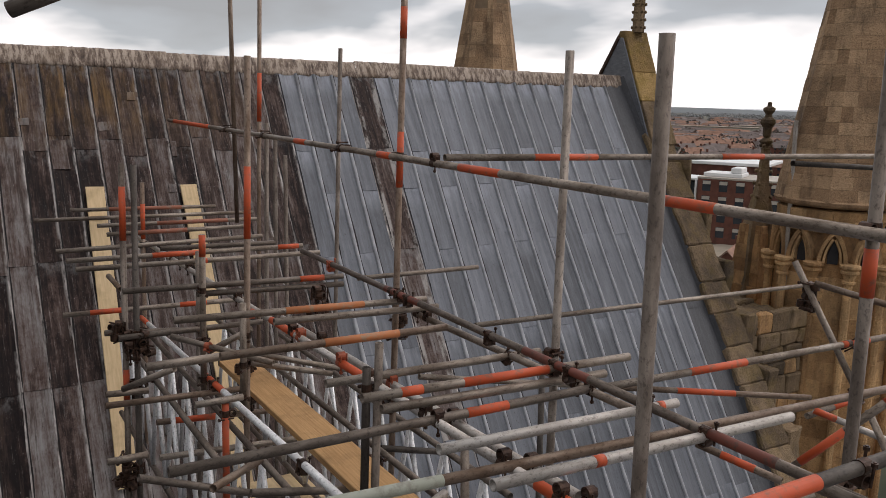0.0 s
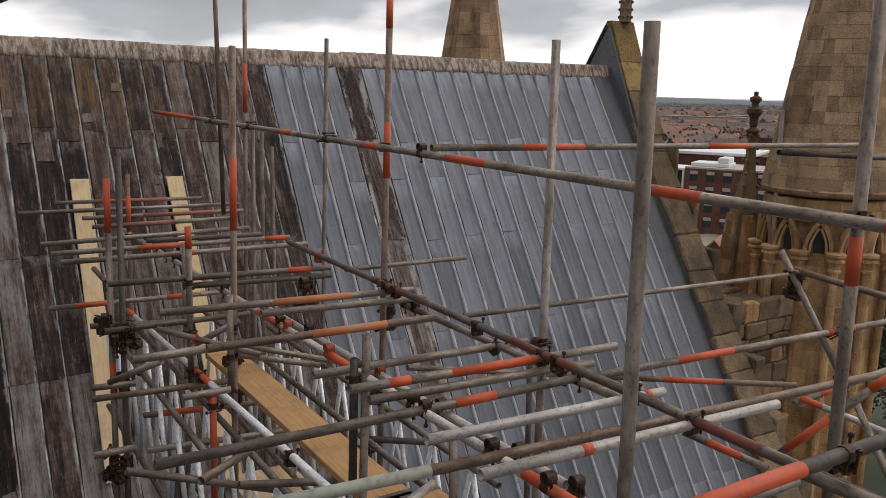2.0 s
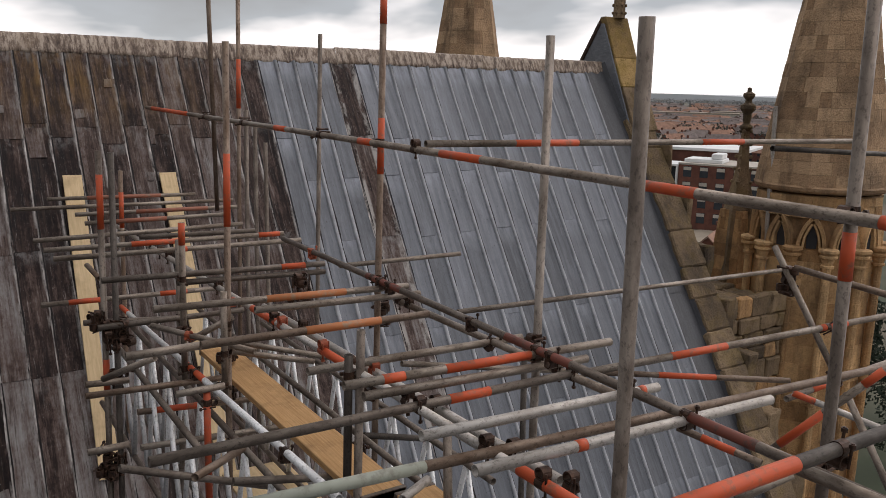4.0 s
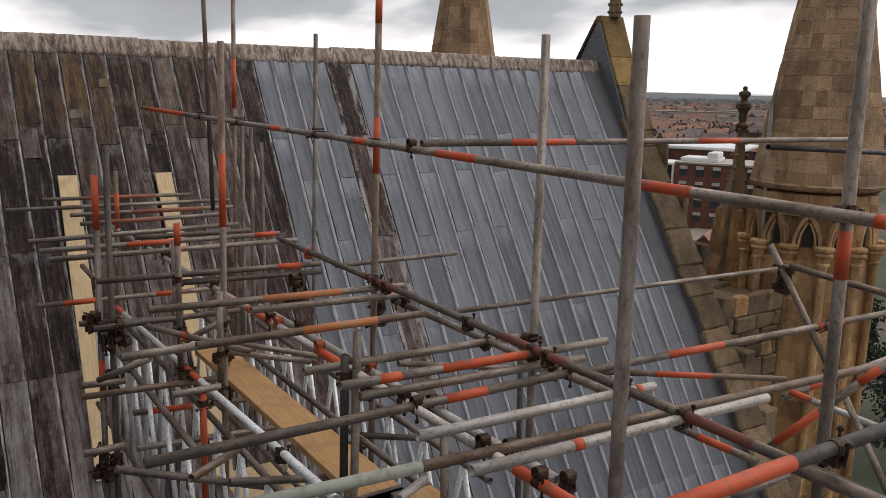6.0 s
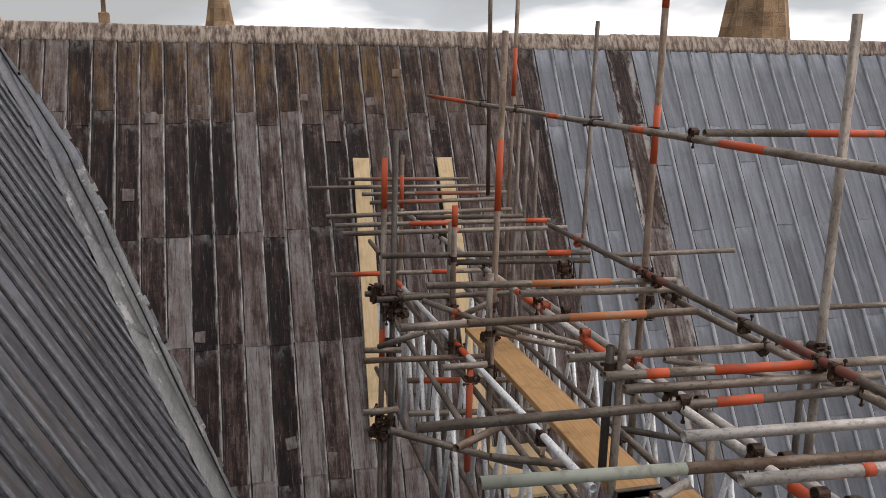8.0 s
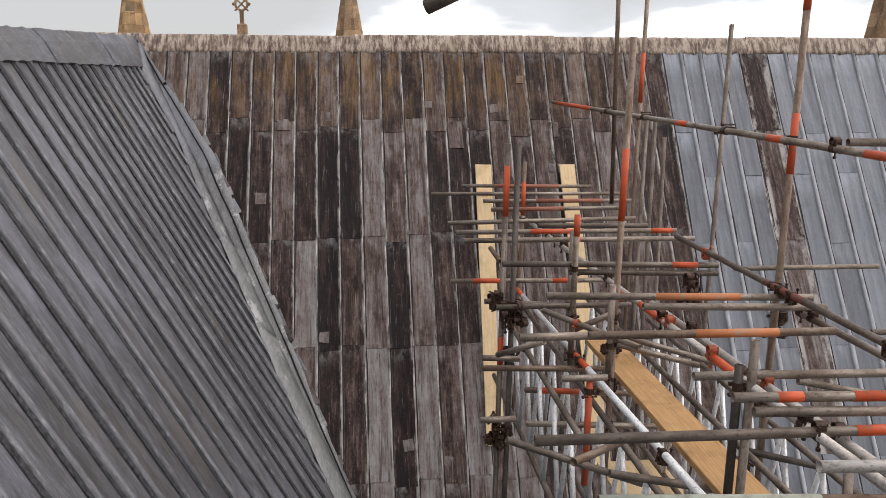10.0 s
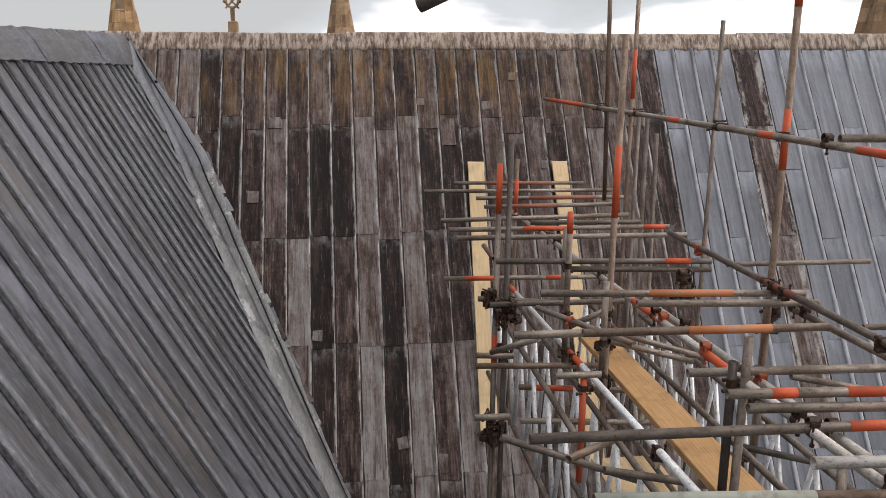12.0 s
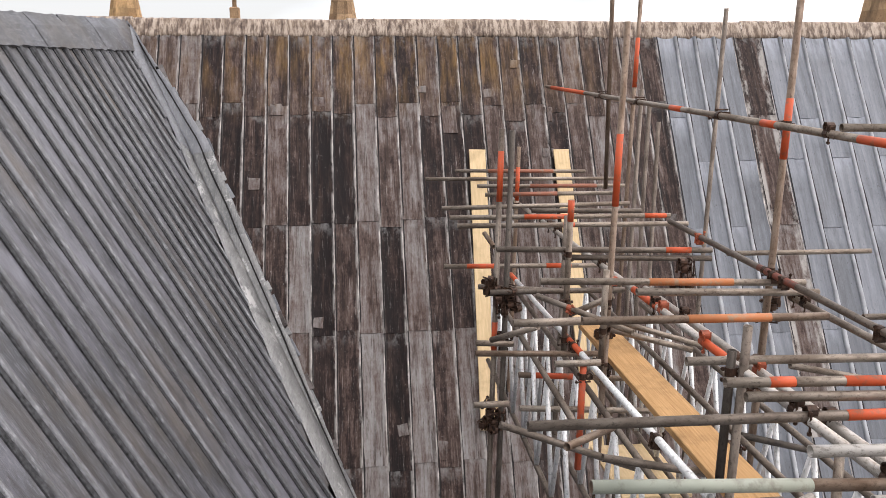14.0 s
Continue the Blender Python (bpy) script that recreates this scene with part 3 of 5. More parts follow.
for k, s in enumerate(T_ROLLS):
    bay = (T_ROLLS + [T_LEN])[k + 1] - s
    reach = 0.0
    while reach < T_SLOPE and s - va / vb * reach > valley_left(reach / vb) * 1.13 + 0.04 * math.sin(7.0 * k):
        reach += 0.02
    if reach < T_CAP + 0.25:
        continue
    me = roll_mesh(reach - T_CAP + 0.001 * k, 0.027, ROLL_TR, 0.006)
    place("lead_roll", me, transept_roof, T_MAT @ Matrix.Translation((s, T_CAP, 0)))
    for c, (v0, v1) in enumerate(((T_CAP, 4.4), (4.4, T_SLOPE))):
        off = 1.1 * ((k * 5) % 7) / 6 - 0.6
        v0, v1 = (v0 if c == 0 else v0 + off), (v1 + off if c < 1 else v1)
        v1 = min(v1, reach + 0.22)
        if v1 - v0 < 0.2:
            continue
        bm = bmesh.new()
        w = bay / 2 - 0.006
        grid = [[bm.verts.new((-w + 2 * w * i / 4, v0 + (v1 - v0) * j / 4, 0.012 + 0.012 * (i / 2 - 1) ** 4 + random.uniform(-0.003, 0.003))) for i in range(5)] for j in range(5)]
        for a, b in zip(grid, grid[1:]):
            for i in range(4):
                bm.faces.new((a[i], a[i + 1], b[i + 1], b[i]))
        lip = [bm.verts.new(v.co) for v in grid[-1]]
        low = [bm.verts.new((v.co.x, v.co.y, 0)) for v in grid[-1]]
        for i in range(4):
            bm.faces.new((lip[i], lip[i + 1], low[i + 1], low[i]))
        link("lead_sheet", bm, TRANSEPT, transept_roof, T_MAT @ Matrix.Translation((s + bay / 2, 0, 0)), True)
    # dark strip along the seam, painting the roll's shaded flank
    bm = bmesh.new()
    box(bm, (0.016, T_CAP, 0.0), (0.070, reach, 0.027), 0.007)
    link("lead_seam", bm, SEAM_SHADE_TR, transept_roof, T_MAT @ Matrix.Translation((s, 0, 0)))

# ridge sheets of the transept
for k in range(14):
    s0 = -0.05 + 0.95 * k
    bm = bmesh.new()
    rng = random.Random(40 + k)
    grid = []
    for i in range(9):
        s = s0 + 0.95 * i / 8
        sag = T_DOWN * T_SAG * max(0, s)
        row = [bm.verts.new(VALLEY_TOP + T_DIR * s + sag + side * 0.3 + Vector((0, 0, 0.0))), bm.verts.new(VALLEY_TOP + T_DIR * s + sag + Vector((0, 0, 0.045 + rng.uniform(-0.008, 0.008))))]
        for v in (0.12 + T_SAG * max(0, s), 0.2 + T_SAG * max(0, s) * 0.7, T_CAP + 0.02 + 0.008 * math.sin(i * 2.4) + rng.uniform(-0.01, 0.01)):
            row.append(bm.verts.new(VALLEY_TOP + T_DIR * s + T_DOWN * v + T_NORM * (0.052 + 0.004 * (k % 2) + rng.uniform(-0.003, 0.003))))
        row.append(bm.verts.new(row[-1].co - T_NORM * 0.05))
        grid.append(row)
    for a, b in zip(grid, grid[1:]):
        for i in range(len(a) - 1):
            bm.faces.new((a[i], a[i + 1], b[i + 1], b[i]))
    bmesh.ops.recalc_face_normals(bm, faces=bm.faces[:])
    link("ridge_sheet", bm, TRANSEPT, transept_roof, None, False)

# valley lead, in lengths, dressed up both slopes
side_t = T_NORM.cross(VALLEY).normalized()
if side_t.dot(T_DIR) < 0:
    side_t = -side_t                                 # up the transept side
R_NORM = ROOF.to_3x3().col[2].normalized()
side_r = R_NORM.cross(VALLEY).normalized()
if side_r.x < 0:
    side_r = -side_r                                 # out over the main roof
JOINTS = [0.03, 0.87, 2.30, 3.62, 4.92, 6.22, 7.55, 8.9, 10.3]
for k, (l0, l1) in enumerate(zip(JOINTS, JOINTS[1:])):
    rng = random.Random(70 + k)
    bm = bmesh.new()
    grid = []
    skew = 0.16
    for j in range(11):
        f = j / 10
        lift = 0.034 + 0.007 * (k % 2)
        row = []
        for w, z in ((-1.0, -0.01), (-0.97, 0.03), (-0.5, 0.035), (-0.12, 0.03), (0.0, 0.045), (0.30, 0.03), (0.70, 0.034), (0.94, 0.05), (1.0, 0.01)):
            u = l0 + (l1 - l0) * f + 0.03 * (f == 1) + skew * w * (0.6 if 0 < k else 0)
            left = valley_left(u)
            right = valley_right(u) + 0.03 * noise.noise((u * 2.3, 0.0, 3.0))
            p = VALLEY_TOP + VALLEY * max(0.0, u) + (side_t * left * -w + T_NORM * (z + lift) if w < 0 else side_r * right * w + R_NORM * (z + lift))
            row.append(bm.verts.new(p + T_NORM * rng.uniform(-0.005, 0.005)))
        grid.append(row)
    for a, b in zip(grid, grid[1:]):
        for i in range(len(a) - 1):
            bm.faces.new((a[i], a[i + 1], b[i + 1], b[i]))
    bmesh.ops.recalc_face_normals(bm, faces=bm.faces[:])
    link("valley_sheet", bm, FLASH if k < 2 else PALEFLASH, transept_roof, None, True)

# small lead repair patches on the old sheets
rng = random.Random(19)
for x, v, w, h in ((1.36, 1.38, 0.20, 0.42), (1.95, 1.10, 0.12, 0.13), (-1.05, 1.33, 0.18, 0.17), (-1.34, 2.46, 0.15, 0.16), (2.80, 1.40, 0.13, 0.24), (0.52, 5.82, 0.12, 0.14),
                   (-0.50, 4.42, 0.13, 0.14), (1.02, 6.05, 0.10, 0.22), (-0.45, 1.22, 0.16, 0.14), (2.40, 0.62, 0.15, 0.13), (1.00, 1.05, 0.12, 0.10), (2.75, 2.05, 0.16, 0.14)):
    bm = bmesh.new()
    vs = box(bm, (-w / 2, 0, 0.012), (w / 2, h, 0.026), 0.009)
    ob = link("lead_patch", bm, OLD, main_roof, ROOF @ Matrix.Translation((-x, v, 0)) @ pose(0, 0, 0, 0, 0, rng.uniform(-5, 5)))
    ob.color = (0.62, 0.62, 0.62, 1.0)

# a ragged lead welt and broken pointing along the outer edge of the valley
rng = random.Random(23)
for k in range(24):
    u = 0.9 + 0.27 * k + rng.uniform(-0.13, 0.13)
    w, l = rng.uniform(0.02, 0.06), rng.uniform(0.08, 0.30)
    reach_r = valley_right(u)
    bm = bmesh.new()
    box(bm, (-l / 2, 0.0, -0.02), (l / 2, w, 0.010), 0.012)
    m = frame_of(VALLEY_TOP + VALLEY * u + side_r * (reach_r - 0.02) + R_NORM * 0.055, VALLEY, side_r + R_NORM * rng.uniform(-0.3, 0.15))
    link("lead_clip", bm, STRIP if k % 3 == 0 else PALEFLASH if k % 3 == 1 else FLASH, transept_roof, m)
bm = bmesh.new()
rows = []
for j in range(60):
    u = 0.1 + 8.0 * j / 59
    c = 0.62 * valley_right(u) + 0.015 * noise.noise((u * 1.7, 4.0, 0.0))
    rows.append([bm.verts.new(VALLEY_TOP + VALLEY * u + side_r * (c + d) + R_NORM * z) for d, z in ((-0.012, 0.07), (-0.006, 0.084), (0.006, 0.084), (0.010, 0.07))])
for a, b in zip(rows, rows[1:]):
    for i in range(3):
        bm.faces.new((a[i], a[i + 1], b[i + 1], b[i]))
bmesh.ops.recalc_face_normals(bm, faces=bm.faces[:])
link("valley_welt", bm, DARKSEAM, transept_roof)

# ---- scaffold ----
TUBE_R = 0.0242
scaffold = tagged(new("scaffold"), "tube and coupler scaffold bridging towards the lead roof", "scaffolding")
TUBES = []


def pipe(bm, length, r, wall=0.004, n=14, z0=0.0):
    """Adds an open tube with a visible wall at its ends, along z."""
    rings = []
    for rad, z in ((r, z0), (r, z0 + length), (r - wall, z0 + length), (r - wall, z0)):
        rings.append([bm.verts.new((rad * math.cos(2 * math.pi * i / n), rad * math.sin(2 * math.pi * i / n), z)) for i in range(n)])
    for k in range(4):
        lo, hi = rings[k], rings[(k + 1) % 4]
        for i in range(n):
            j = (i + 1) % n
            bm.faces.new((lo[i], lo[j], hi[j], hi[i]))


def tube(name, a, b, mat, bands=(), paint_=None):
    a, b = Vector(a), Vector(b)
    d = b - a
    m = Matrix.Translation(a) @ d.to_track_quat("Z", "Y").to_matrix().to_4x4()
    bm = bmesh.new()
    pipe(bm, d.length, TUBE_R)
    ob = part(name, bm, mat, scaffold, "", m, True)
    for lo, hi in bands:
        bm = bmesh.new()
        pipe(bm, (hi - lo) * d.length, TUBE_R + 0.0012, 0.0008, 14, lo * d.length)
        part("paint_band", bm, paint_ if paint_ else FADED if mat is steel_dull and name == "ledger" else ORANGE, ob, "worn orange paint", None, True)
    TUBES.append((a, b, ob))
    return ob


tube("standard", (1.82, 1.72, 28.21), (1.92, 1.72, 19.25), steel_dull)
tube("standard", (2.97, 3.50, 28.29), (2.98, 3.50, 19.25), steel_mid)
tube("standard", (2.92, 5.23, 30.20), (2.75, 5.23, 19.25), steel_warm, bands=((0.141, 0.161), (0.221, 0.258)))
tube("standard", (3.86, 8.40, 28.55), (3.68, 8.40, 19.25), steel_dull)
tube("standard", (1.94, 5.80, 28.29), (1.76, 5.80, 19.25), steel_warm, bands=((0.087, 0.146),))
tube("standard", (2.80, 8.95, 30.28), (2.84, 8.95, 26.60), steel_warm)
tube("standard", (3.23, 9.14, 30.16), (3.02, 9.14, 19.25), steel_warm, bands=((0.173, 0.223),))
tube("standard", (3.47, 9.08, 27.34), (3.48, 9.08, 19.25), steel_dull)
tube("standard", (3.13, 8.75, 27.72), (3.02, 8.75, 19.25), steel_dull)
tube("standard", (3.38, 9.16, 27.56), (3.31, 9.16, 19.25), steel_dull)
tube("standard", (1.22, 6.71, 27.47), (1.06, 6.71, 19.25), steel_dull, bands=((0.022, 0.074), (0.203, 0.237),))
tube("standard", (1.30, 6.66, 27.46), (1.13, 6.66, 19.25), steel_dark)
tube("standard", (1.96, 9.59, 27.02), (1.80, 9.59, 19.25), steel_warm, bands=((0.031, 0.083),))
tube("standard", (1.68, 6.16, 26.96), (1.66, 6.16, 25.67), steel, bands=((0, 0.132),))
tube("standard", (1.78, 6.65, 26.74), (1.63, 6.65, 19.25), steel_dull)
tube("standard", (1.80, 5.58, 26.54), (1.79, 5.58, 25.74), steel)
tube("standard", (1.92, 3.83, 26.56), (1.91, 3.83, 25.83), steel_dark)
tube("standard", (1.98, 3.80, 26.70), (1.82, 3.80, 19.25), steel_dull)
tube("standard", (3.85, 4.68, 26.13), (4.00, 4.68, 19.25), steel_dark)
tube("standard", (3.40, 6.22, 26.25), (3.26, 6.22, 19.25), steel_dull)
tube("standard", (2.86, 1.66, 28.90), (3.05, 1.66, 19.25), steel_dull, bands=((0.144, 0.163),))
tube("standard", (1.57, 5.29, 25.92), (1.56, 5.29, 25.13), paint_red)
tube("ledger", (2.82, 6.97, 26.61), (2.82, 1.34, 26.58), steel_dull, bands=((0.295, 0.385), (0.6, 0.699), (0.833, 0.901)))
tube("ledger", (1.99, 10.09, 26.31), (1.99, 2.05, 26.48), steel_pale, bands=((0.569, 0.628), (0.718, 0.756), (0.955, 0.999)))
tube("ledger", (2.14, 5.69, 26.36), (2.14, 2.33, 26.42), steel_pale)
tube("ledger", (2.98, 5.15, 26.43), (2.98, 2.83, 26.45), steel)
tube("ledger", (1.70, 8.63, 25.71), (1.70, 3.50, 25.92), aluminium, bands=((0.0, 0.065), (0.46, 0.557)))
tube("guard_rail", (2.76, 11.61, 27.66), (2.76, 1.44, 27.58), steel, bands=((0.03, 0.193), (0.457, 0.482), (0.617, 0.636), (0.725, 0.767), (0.89, 0.919), (0.996, 1.0)))
tube("transom", (1.36, 10.89, 26.57), (3.16, 10.89, 26.54), steel, bands=((0.25, 0.75),), paint_=WORN)
tube("transom", (0.92, 10.50, 26.52), (3.54, 10.50, 26.49), steel)
tube("transom", (1.50, 9.82, 26.52), (3.37, 9.82, 26.50), steel, bands=((0.35, 0.8),), paint_=WORN)
tube("transom", (1.50, 9.22, 26.51), (3.04, 9.22, 26.51), steel, bands=((0.2, 0.55),), paint_=WORN)
tube("transom", (0.91, 8.44, 26.50), (2.95, 8.44, 26.52), steel)
tube("transom", (1.80, 8.10, 26.52), (2.96, 8.10, 26.50), steel_dull)
tube("transom", (0.92, 7.81, 26.52), (3.16, 7.81, 26.50), steel, bands=((0.33, 0.55), (0.88, 0.98)))
tube("transom", (0.94, 7.39, 26.52), (3.17, 7.39, 26.50), steel, bands=((0.45, 0.5),))
tube("transom", (1.12, 6.32, 26.54), (2.93, 6.32, 26.49), steel_dull, bands=((0.78, 0.9),))
tube("transom", (1.67, 6.32, 26.46), (2.93, 6.32, 26.42), steel_dull)
tube("transom", (3.44, 7.08, 26.27), (4.87, 7.08, 26.26), steel)
tube("transom", (0.88, 7.92, 26.00), (2.62, 7.92, 25.97), steel, bands=((0.13, 0.32), (0.6, 0.75)))
tube("transom", (1.20, 5.11, 26.60), (3.05, 5.11, 26.54), steel, bands=((0.4, 0.72),), paint_=TAN)
tube("transom", (1.81, 4.97, 26.55), (3.07, 4.97, 26.51), steel)
tube("transom", (0.90, 4.50, 26.52), (1.32, 4.50, 26.52), steel)
tube("transom", (1.26, 4.32, 26.58), (2.74, 4.32, 26.56), steel_warm, bands=((0.42, 0.76),), paint_=TAN)
tube("transom", (1.73, 3.95, 26.46), (3.22, 3.95, 26.43), steel)
tube("transom", (1.64, 3.32, 26.60), (3.38, 3.32, 26.55), steel, bands=((0.12, 0.19), (0.33, 0.65)))
tube("transom", (1.73, 3.29, 26.54), (3.17, 3.29, 26.49), steel)
tube("transom", (0.71, 3.20, 26.49), (2.98, 3.20, 26.46), steel_dull, bands=((0.64, 0.75),))
tube("transom", (1.66, 2.65, 26.60), (3.05, 2.65, 26.55), steel_pale, bands=((0.9, 0.93),))
tube("transom", (0.80, 2.57, 26.55), (5.15, 2.57, 26.33), steel_warm, bands=((0.0, 0.19),), paint_=GREEN)
tube("transom", (1.66, 2.27, 26.61), (3.43, 2.27, 26.54), steel_pale, bands=((0.28, 0.31),))
tube("transom", (3.16, 3.30, 26.40), (6.50, 3.30, 26.30), steel, bands=((0.22, 0.38), (0.7, 0.8)))
tube("transom", (3.85, 5.60, 26.11), (8.75, 5.60, 26.00), steel)
tube("guard_rail", (2.84, 4.55, 27.64), (7.75, 4.55, 27.58), steel, bands=((0.15, 0.27), (0.55, 0.66)))
tube("guard_rail", (6.15, 4.30, 27.56), (8.42, 4.30, 27.44), steel_dark)
tube("transom", (3.06, 5.20, 25.90), (4.89, 5.20, 25.51), steel)
tube("brace", (4.53, 4.55, 25.77), (6.07, 3.86, 25.64), steel_warm, bands=((0.3, 0.6),))
tube("transom", (1.50, 1.35, 26.90), (2.88, 1.35, 26.88), steel_dark, bands=((0.0, 0.508),))
tube("brace", (4.25, 2.80, 25.85), (4.58, 2.26, 26.55), steel, bands=((0.1, 0.45), (0.75, 0.9)))
tube("brace", (5.63, 3.83, 26.84), (5.56, 3.20, 26.03), steel)
tube("brace", (5.57, 3.60, 26.72), (5.68, 2.77, 26.63), steel_warm)
tube("brace", (5.29, 3.33, 25.86), (5.76, 2.72, 25.63), steel_pale, bands=((0.0, 0.2),))
tube("brace", (5.25, 2.91, 26.01), (5.08, 2.40, 25.45), steel)
tube("brace", (3.96, 3.25, 25.91), (4.13, 2.75, 25.83), steel_warm, bands=((0.3, 0.7),))
tube("brace", (3.52, 2.47, 25.89), (3.78, 2.33, 26.03), steel)
tube("ledger", (2.42, 1.48, 26.77), (2.47, 1.14, 26.75), steel)
tube("transom", (5.33, 3.40, 25.78), (6.90, 3.40, 25.84), steel, bands=((0.2, 0.4),))
tube("brace", (1.04, 6.02, 25.88), (1.31, 5.60, 26.12), steel)
tube("transom", (0.89, 4.80, 25.74), (1.87, 4.80, 25.36), steel_dull)
tube("transom", (1.04, 6.72, 26.12), (1.75, 6.72, 26.06), steel_dull)
tube("transom", (1.12, 6.60, 26.10), (2.30, 6.60, 26.09), steel_dull)
tube("transom", (0.95, 6.24, 25.78), (1.26, 6.24, 25.76), steel)
tube("transom", (0.83, 5.52, 25.56), (1.09, 5.52, 25.56), steel)
tube("transom", (0.91, 6.00, 25.78), (1.90, 6.00, 25.74), steel_warm)
tube("transom", (1.31, 6.24, 25.49), (2.45, 6.24, 25.40), steel_warm, bands=((0.1, 0.5),))
tube("transom", (1.22, 5.76, 25.41), (2.26, 5.76, 25.34), steel)
tube("transom", (1.36, 5.28, 25.95), (1.69, 5.28, 25.95), steel)
tube("transom", (2.17, 6.24, 25.91), (2.98, 6.24, 25.65), steel)
tube("transom", (1.99, 6.00, 25.94), (2.68, 6.00, 25.74), steel)
tube("transom", (2.65, 5.04, 25.46), (3.20, 5.04, 25.31), steel_dark)
tube("transom", (1.38, 4.20, 25.79), (2.23, 4.20, 25.61), steel_dull)
tube("brace", (1.45, 6.26, 26.16), (2.02, 5.57, 26.06), steel)
tube("brace", (1.69, 6.07, 26.06), (1.98, 5.93, 26.24), steel)
tube("brace", (1.16, 4.18, 25.88), (1.58, 4.61, 25.78), steel_warm)
tube("brace", (1.93, 3.25, 25.97), (2.16, 3.38, 25.96), steel_pale)
tube("standard", (2.40, 3.56, 26.12), (2.24, 3.30, 25.84), steel)
tube("brace", (0.21, 2.72, 28.23), (0.41, 2.62, 28.32), steel_dull)
tube("brace", (1.30, 8.02, 26.31), (1.34, 7.67, 26.25), steel_warm)


def coupler_mesh():
    """Two crossed steel bands with a hinge block, bolts and nuts."""
    bm = bmesh.new()
    for axis, dz in (("Z", 0.0), ("X", 0.05)):
        b2 = bmesh.new()
        pipe(b2, 0.055, TUBE_R + 0.009, 0.008, 12, -0.0275)
        if axis == "X":
            bmesh.ops.rotate(b2, verts=b2.verts, matrix=Matrix.Rotation(radians(90), 3, "Y"))
            bmesh.ops.translate(b2, verts=b2.verts, vec=(0, dz, 0))
        tmp = bpy.data.meshes.new("tmp")
        b2.to_mesh(tmp)
        b2.free()
        bm.from_mesh(tmp)
        bpy.data.meshes.remove(tmp)
    box(bm, (-0.022, 0.018, -0.022), (0.022, 0.034, 0.022))
    for x, z, top in ((0.045, 0.0, 0.09), (-0.02, 0.045, 0.12)):
        b2 = bmesh.new()
        prism(b2, 6, 0.007, 0.007, -0.045, top - 0.03)
        prism(b2, 6, 0.014, 0.014, top - 0.05, top - 0.034)
        bmesh.ops.rotate(b2, verts=b2.verts, matrix=Matrix.Rotation(radians(90), 3, "X"))
        bmesh.ops.translate(b2, verts=b2.verts, vec=(x, 0.02, z))
        tmp = bpy.data.meshes.new("tmp")
        b2.to_mesh(tmp)
        b2.free()
        bm.from_mesh(tmp)
        bpy.data.meshes.remove(tmp)
    me = bpy.data.meshes.new("coupler")
    bm.normal_update()
    bm.to_mesh(me)
    bm.free()
    return me


COUPLERS = []
for mat in (RUST, REDCOUP):
    me = coupler_mesh()
    me.materials.append(mat)
    COUPLERS.append(me)


def closest(a, b, c, d):
    """Nearest points of the segments ab and cd."""
    u, v, w = b - a, d - c, a - c
    A, B, C, D, E = u.dot(u), u.dot(v), v.dot(v), u.dot(w), v.dot(w)
    den = A * C - B * B
    if abs(den) < 1e-3 * A * C:
        return None
    s, t = (B * E - C * D) / den, (A * E - B * D) / den
    if not (-0.02 <= s <= 1.02 and -0.02 <= t <= 1.02):
        return None
    return a + u * s, c + v * t


rng = random.Random(12)
seen = []
for i, (a, b, ob) in enumerate(TUBES):
    for c, d, other in TUBES[i + 1:]:
        hit = closest(a, b, c, d)
        if hit is None or (hit[0] - hit[1]).length > 0.17:
            continue
        p, q = hit
        if any((p - s).length < 0.09 for s in seen):
            continue
        seen.append(p)
        zax = (b - a).normalized()
        yax = (q - p) if (q - p).length > 0.01 else zax.orthogonal()
        yax = (yax - zax * yax.dot(zax)).normalized()
        xax = yax.cross(zax)
        m = Matrix(((xax.x, yax.x, zax.x, p.x), (xax.y, yax.y, zax.y, p.y), (xax.z, yax.z, zax.z, p.z), (0, 0, 0, 1)))
        place("coupler", COUPLERS[1 if rng.random() < (0.4 if abs(p.x - 1.99) < 0.08 and p.y < 6 else 0.05) else 0], scaffold, m @ Matrix.Diagonal((0.84, 0.84, 0.84, 1)))

# couplers that tie the guard rail to the standards behind it
for y in (6.0, 7.8, 9.0):
    m = Matrix(((0, 1, 0, 2.76), (0, 0, 1, y), (1, 0, 0, 27.58 + 0.0079 * (y - 1.44)), (0, 0, 0, 1)))
    place("coupler", COUPLERS[0], scaffold, m)

# knots of couplers where standards, ledgers and beams meet
for x, y, z in ((1.16, 6.68, 26.10), (1.24, 6.65, 25.96), (1.15, 6.68, 24.94), (1.22, 6.65, 24.83), (2.06, 6.29, 25.86), (2.42, 4.56, 26.10), (2.30, 4.56, 25.54), (3.43, 6.24, 26.02), (2.04, 6.30, 25.42), (5.61, 3.66, 26.62), (2.62, 6.1, 26.3), (1.30, 6.66, 26.02), (1.28, 6.68, 25.62)):
    for q in range(5):
        m = Matrix.Translation((x + rng.uniform(-0.05, 0.05), y + rng.uniform(-0.05, 0.05), z + rng.uniform(-0.11, 0.11))) @ pose(0, 0, 0, rng.choice((0, 90)), rng.choice((0, 90)), rng.uniform(0, 360))
        place("coupler", COUPLERS[0], scaffold, m)

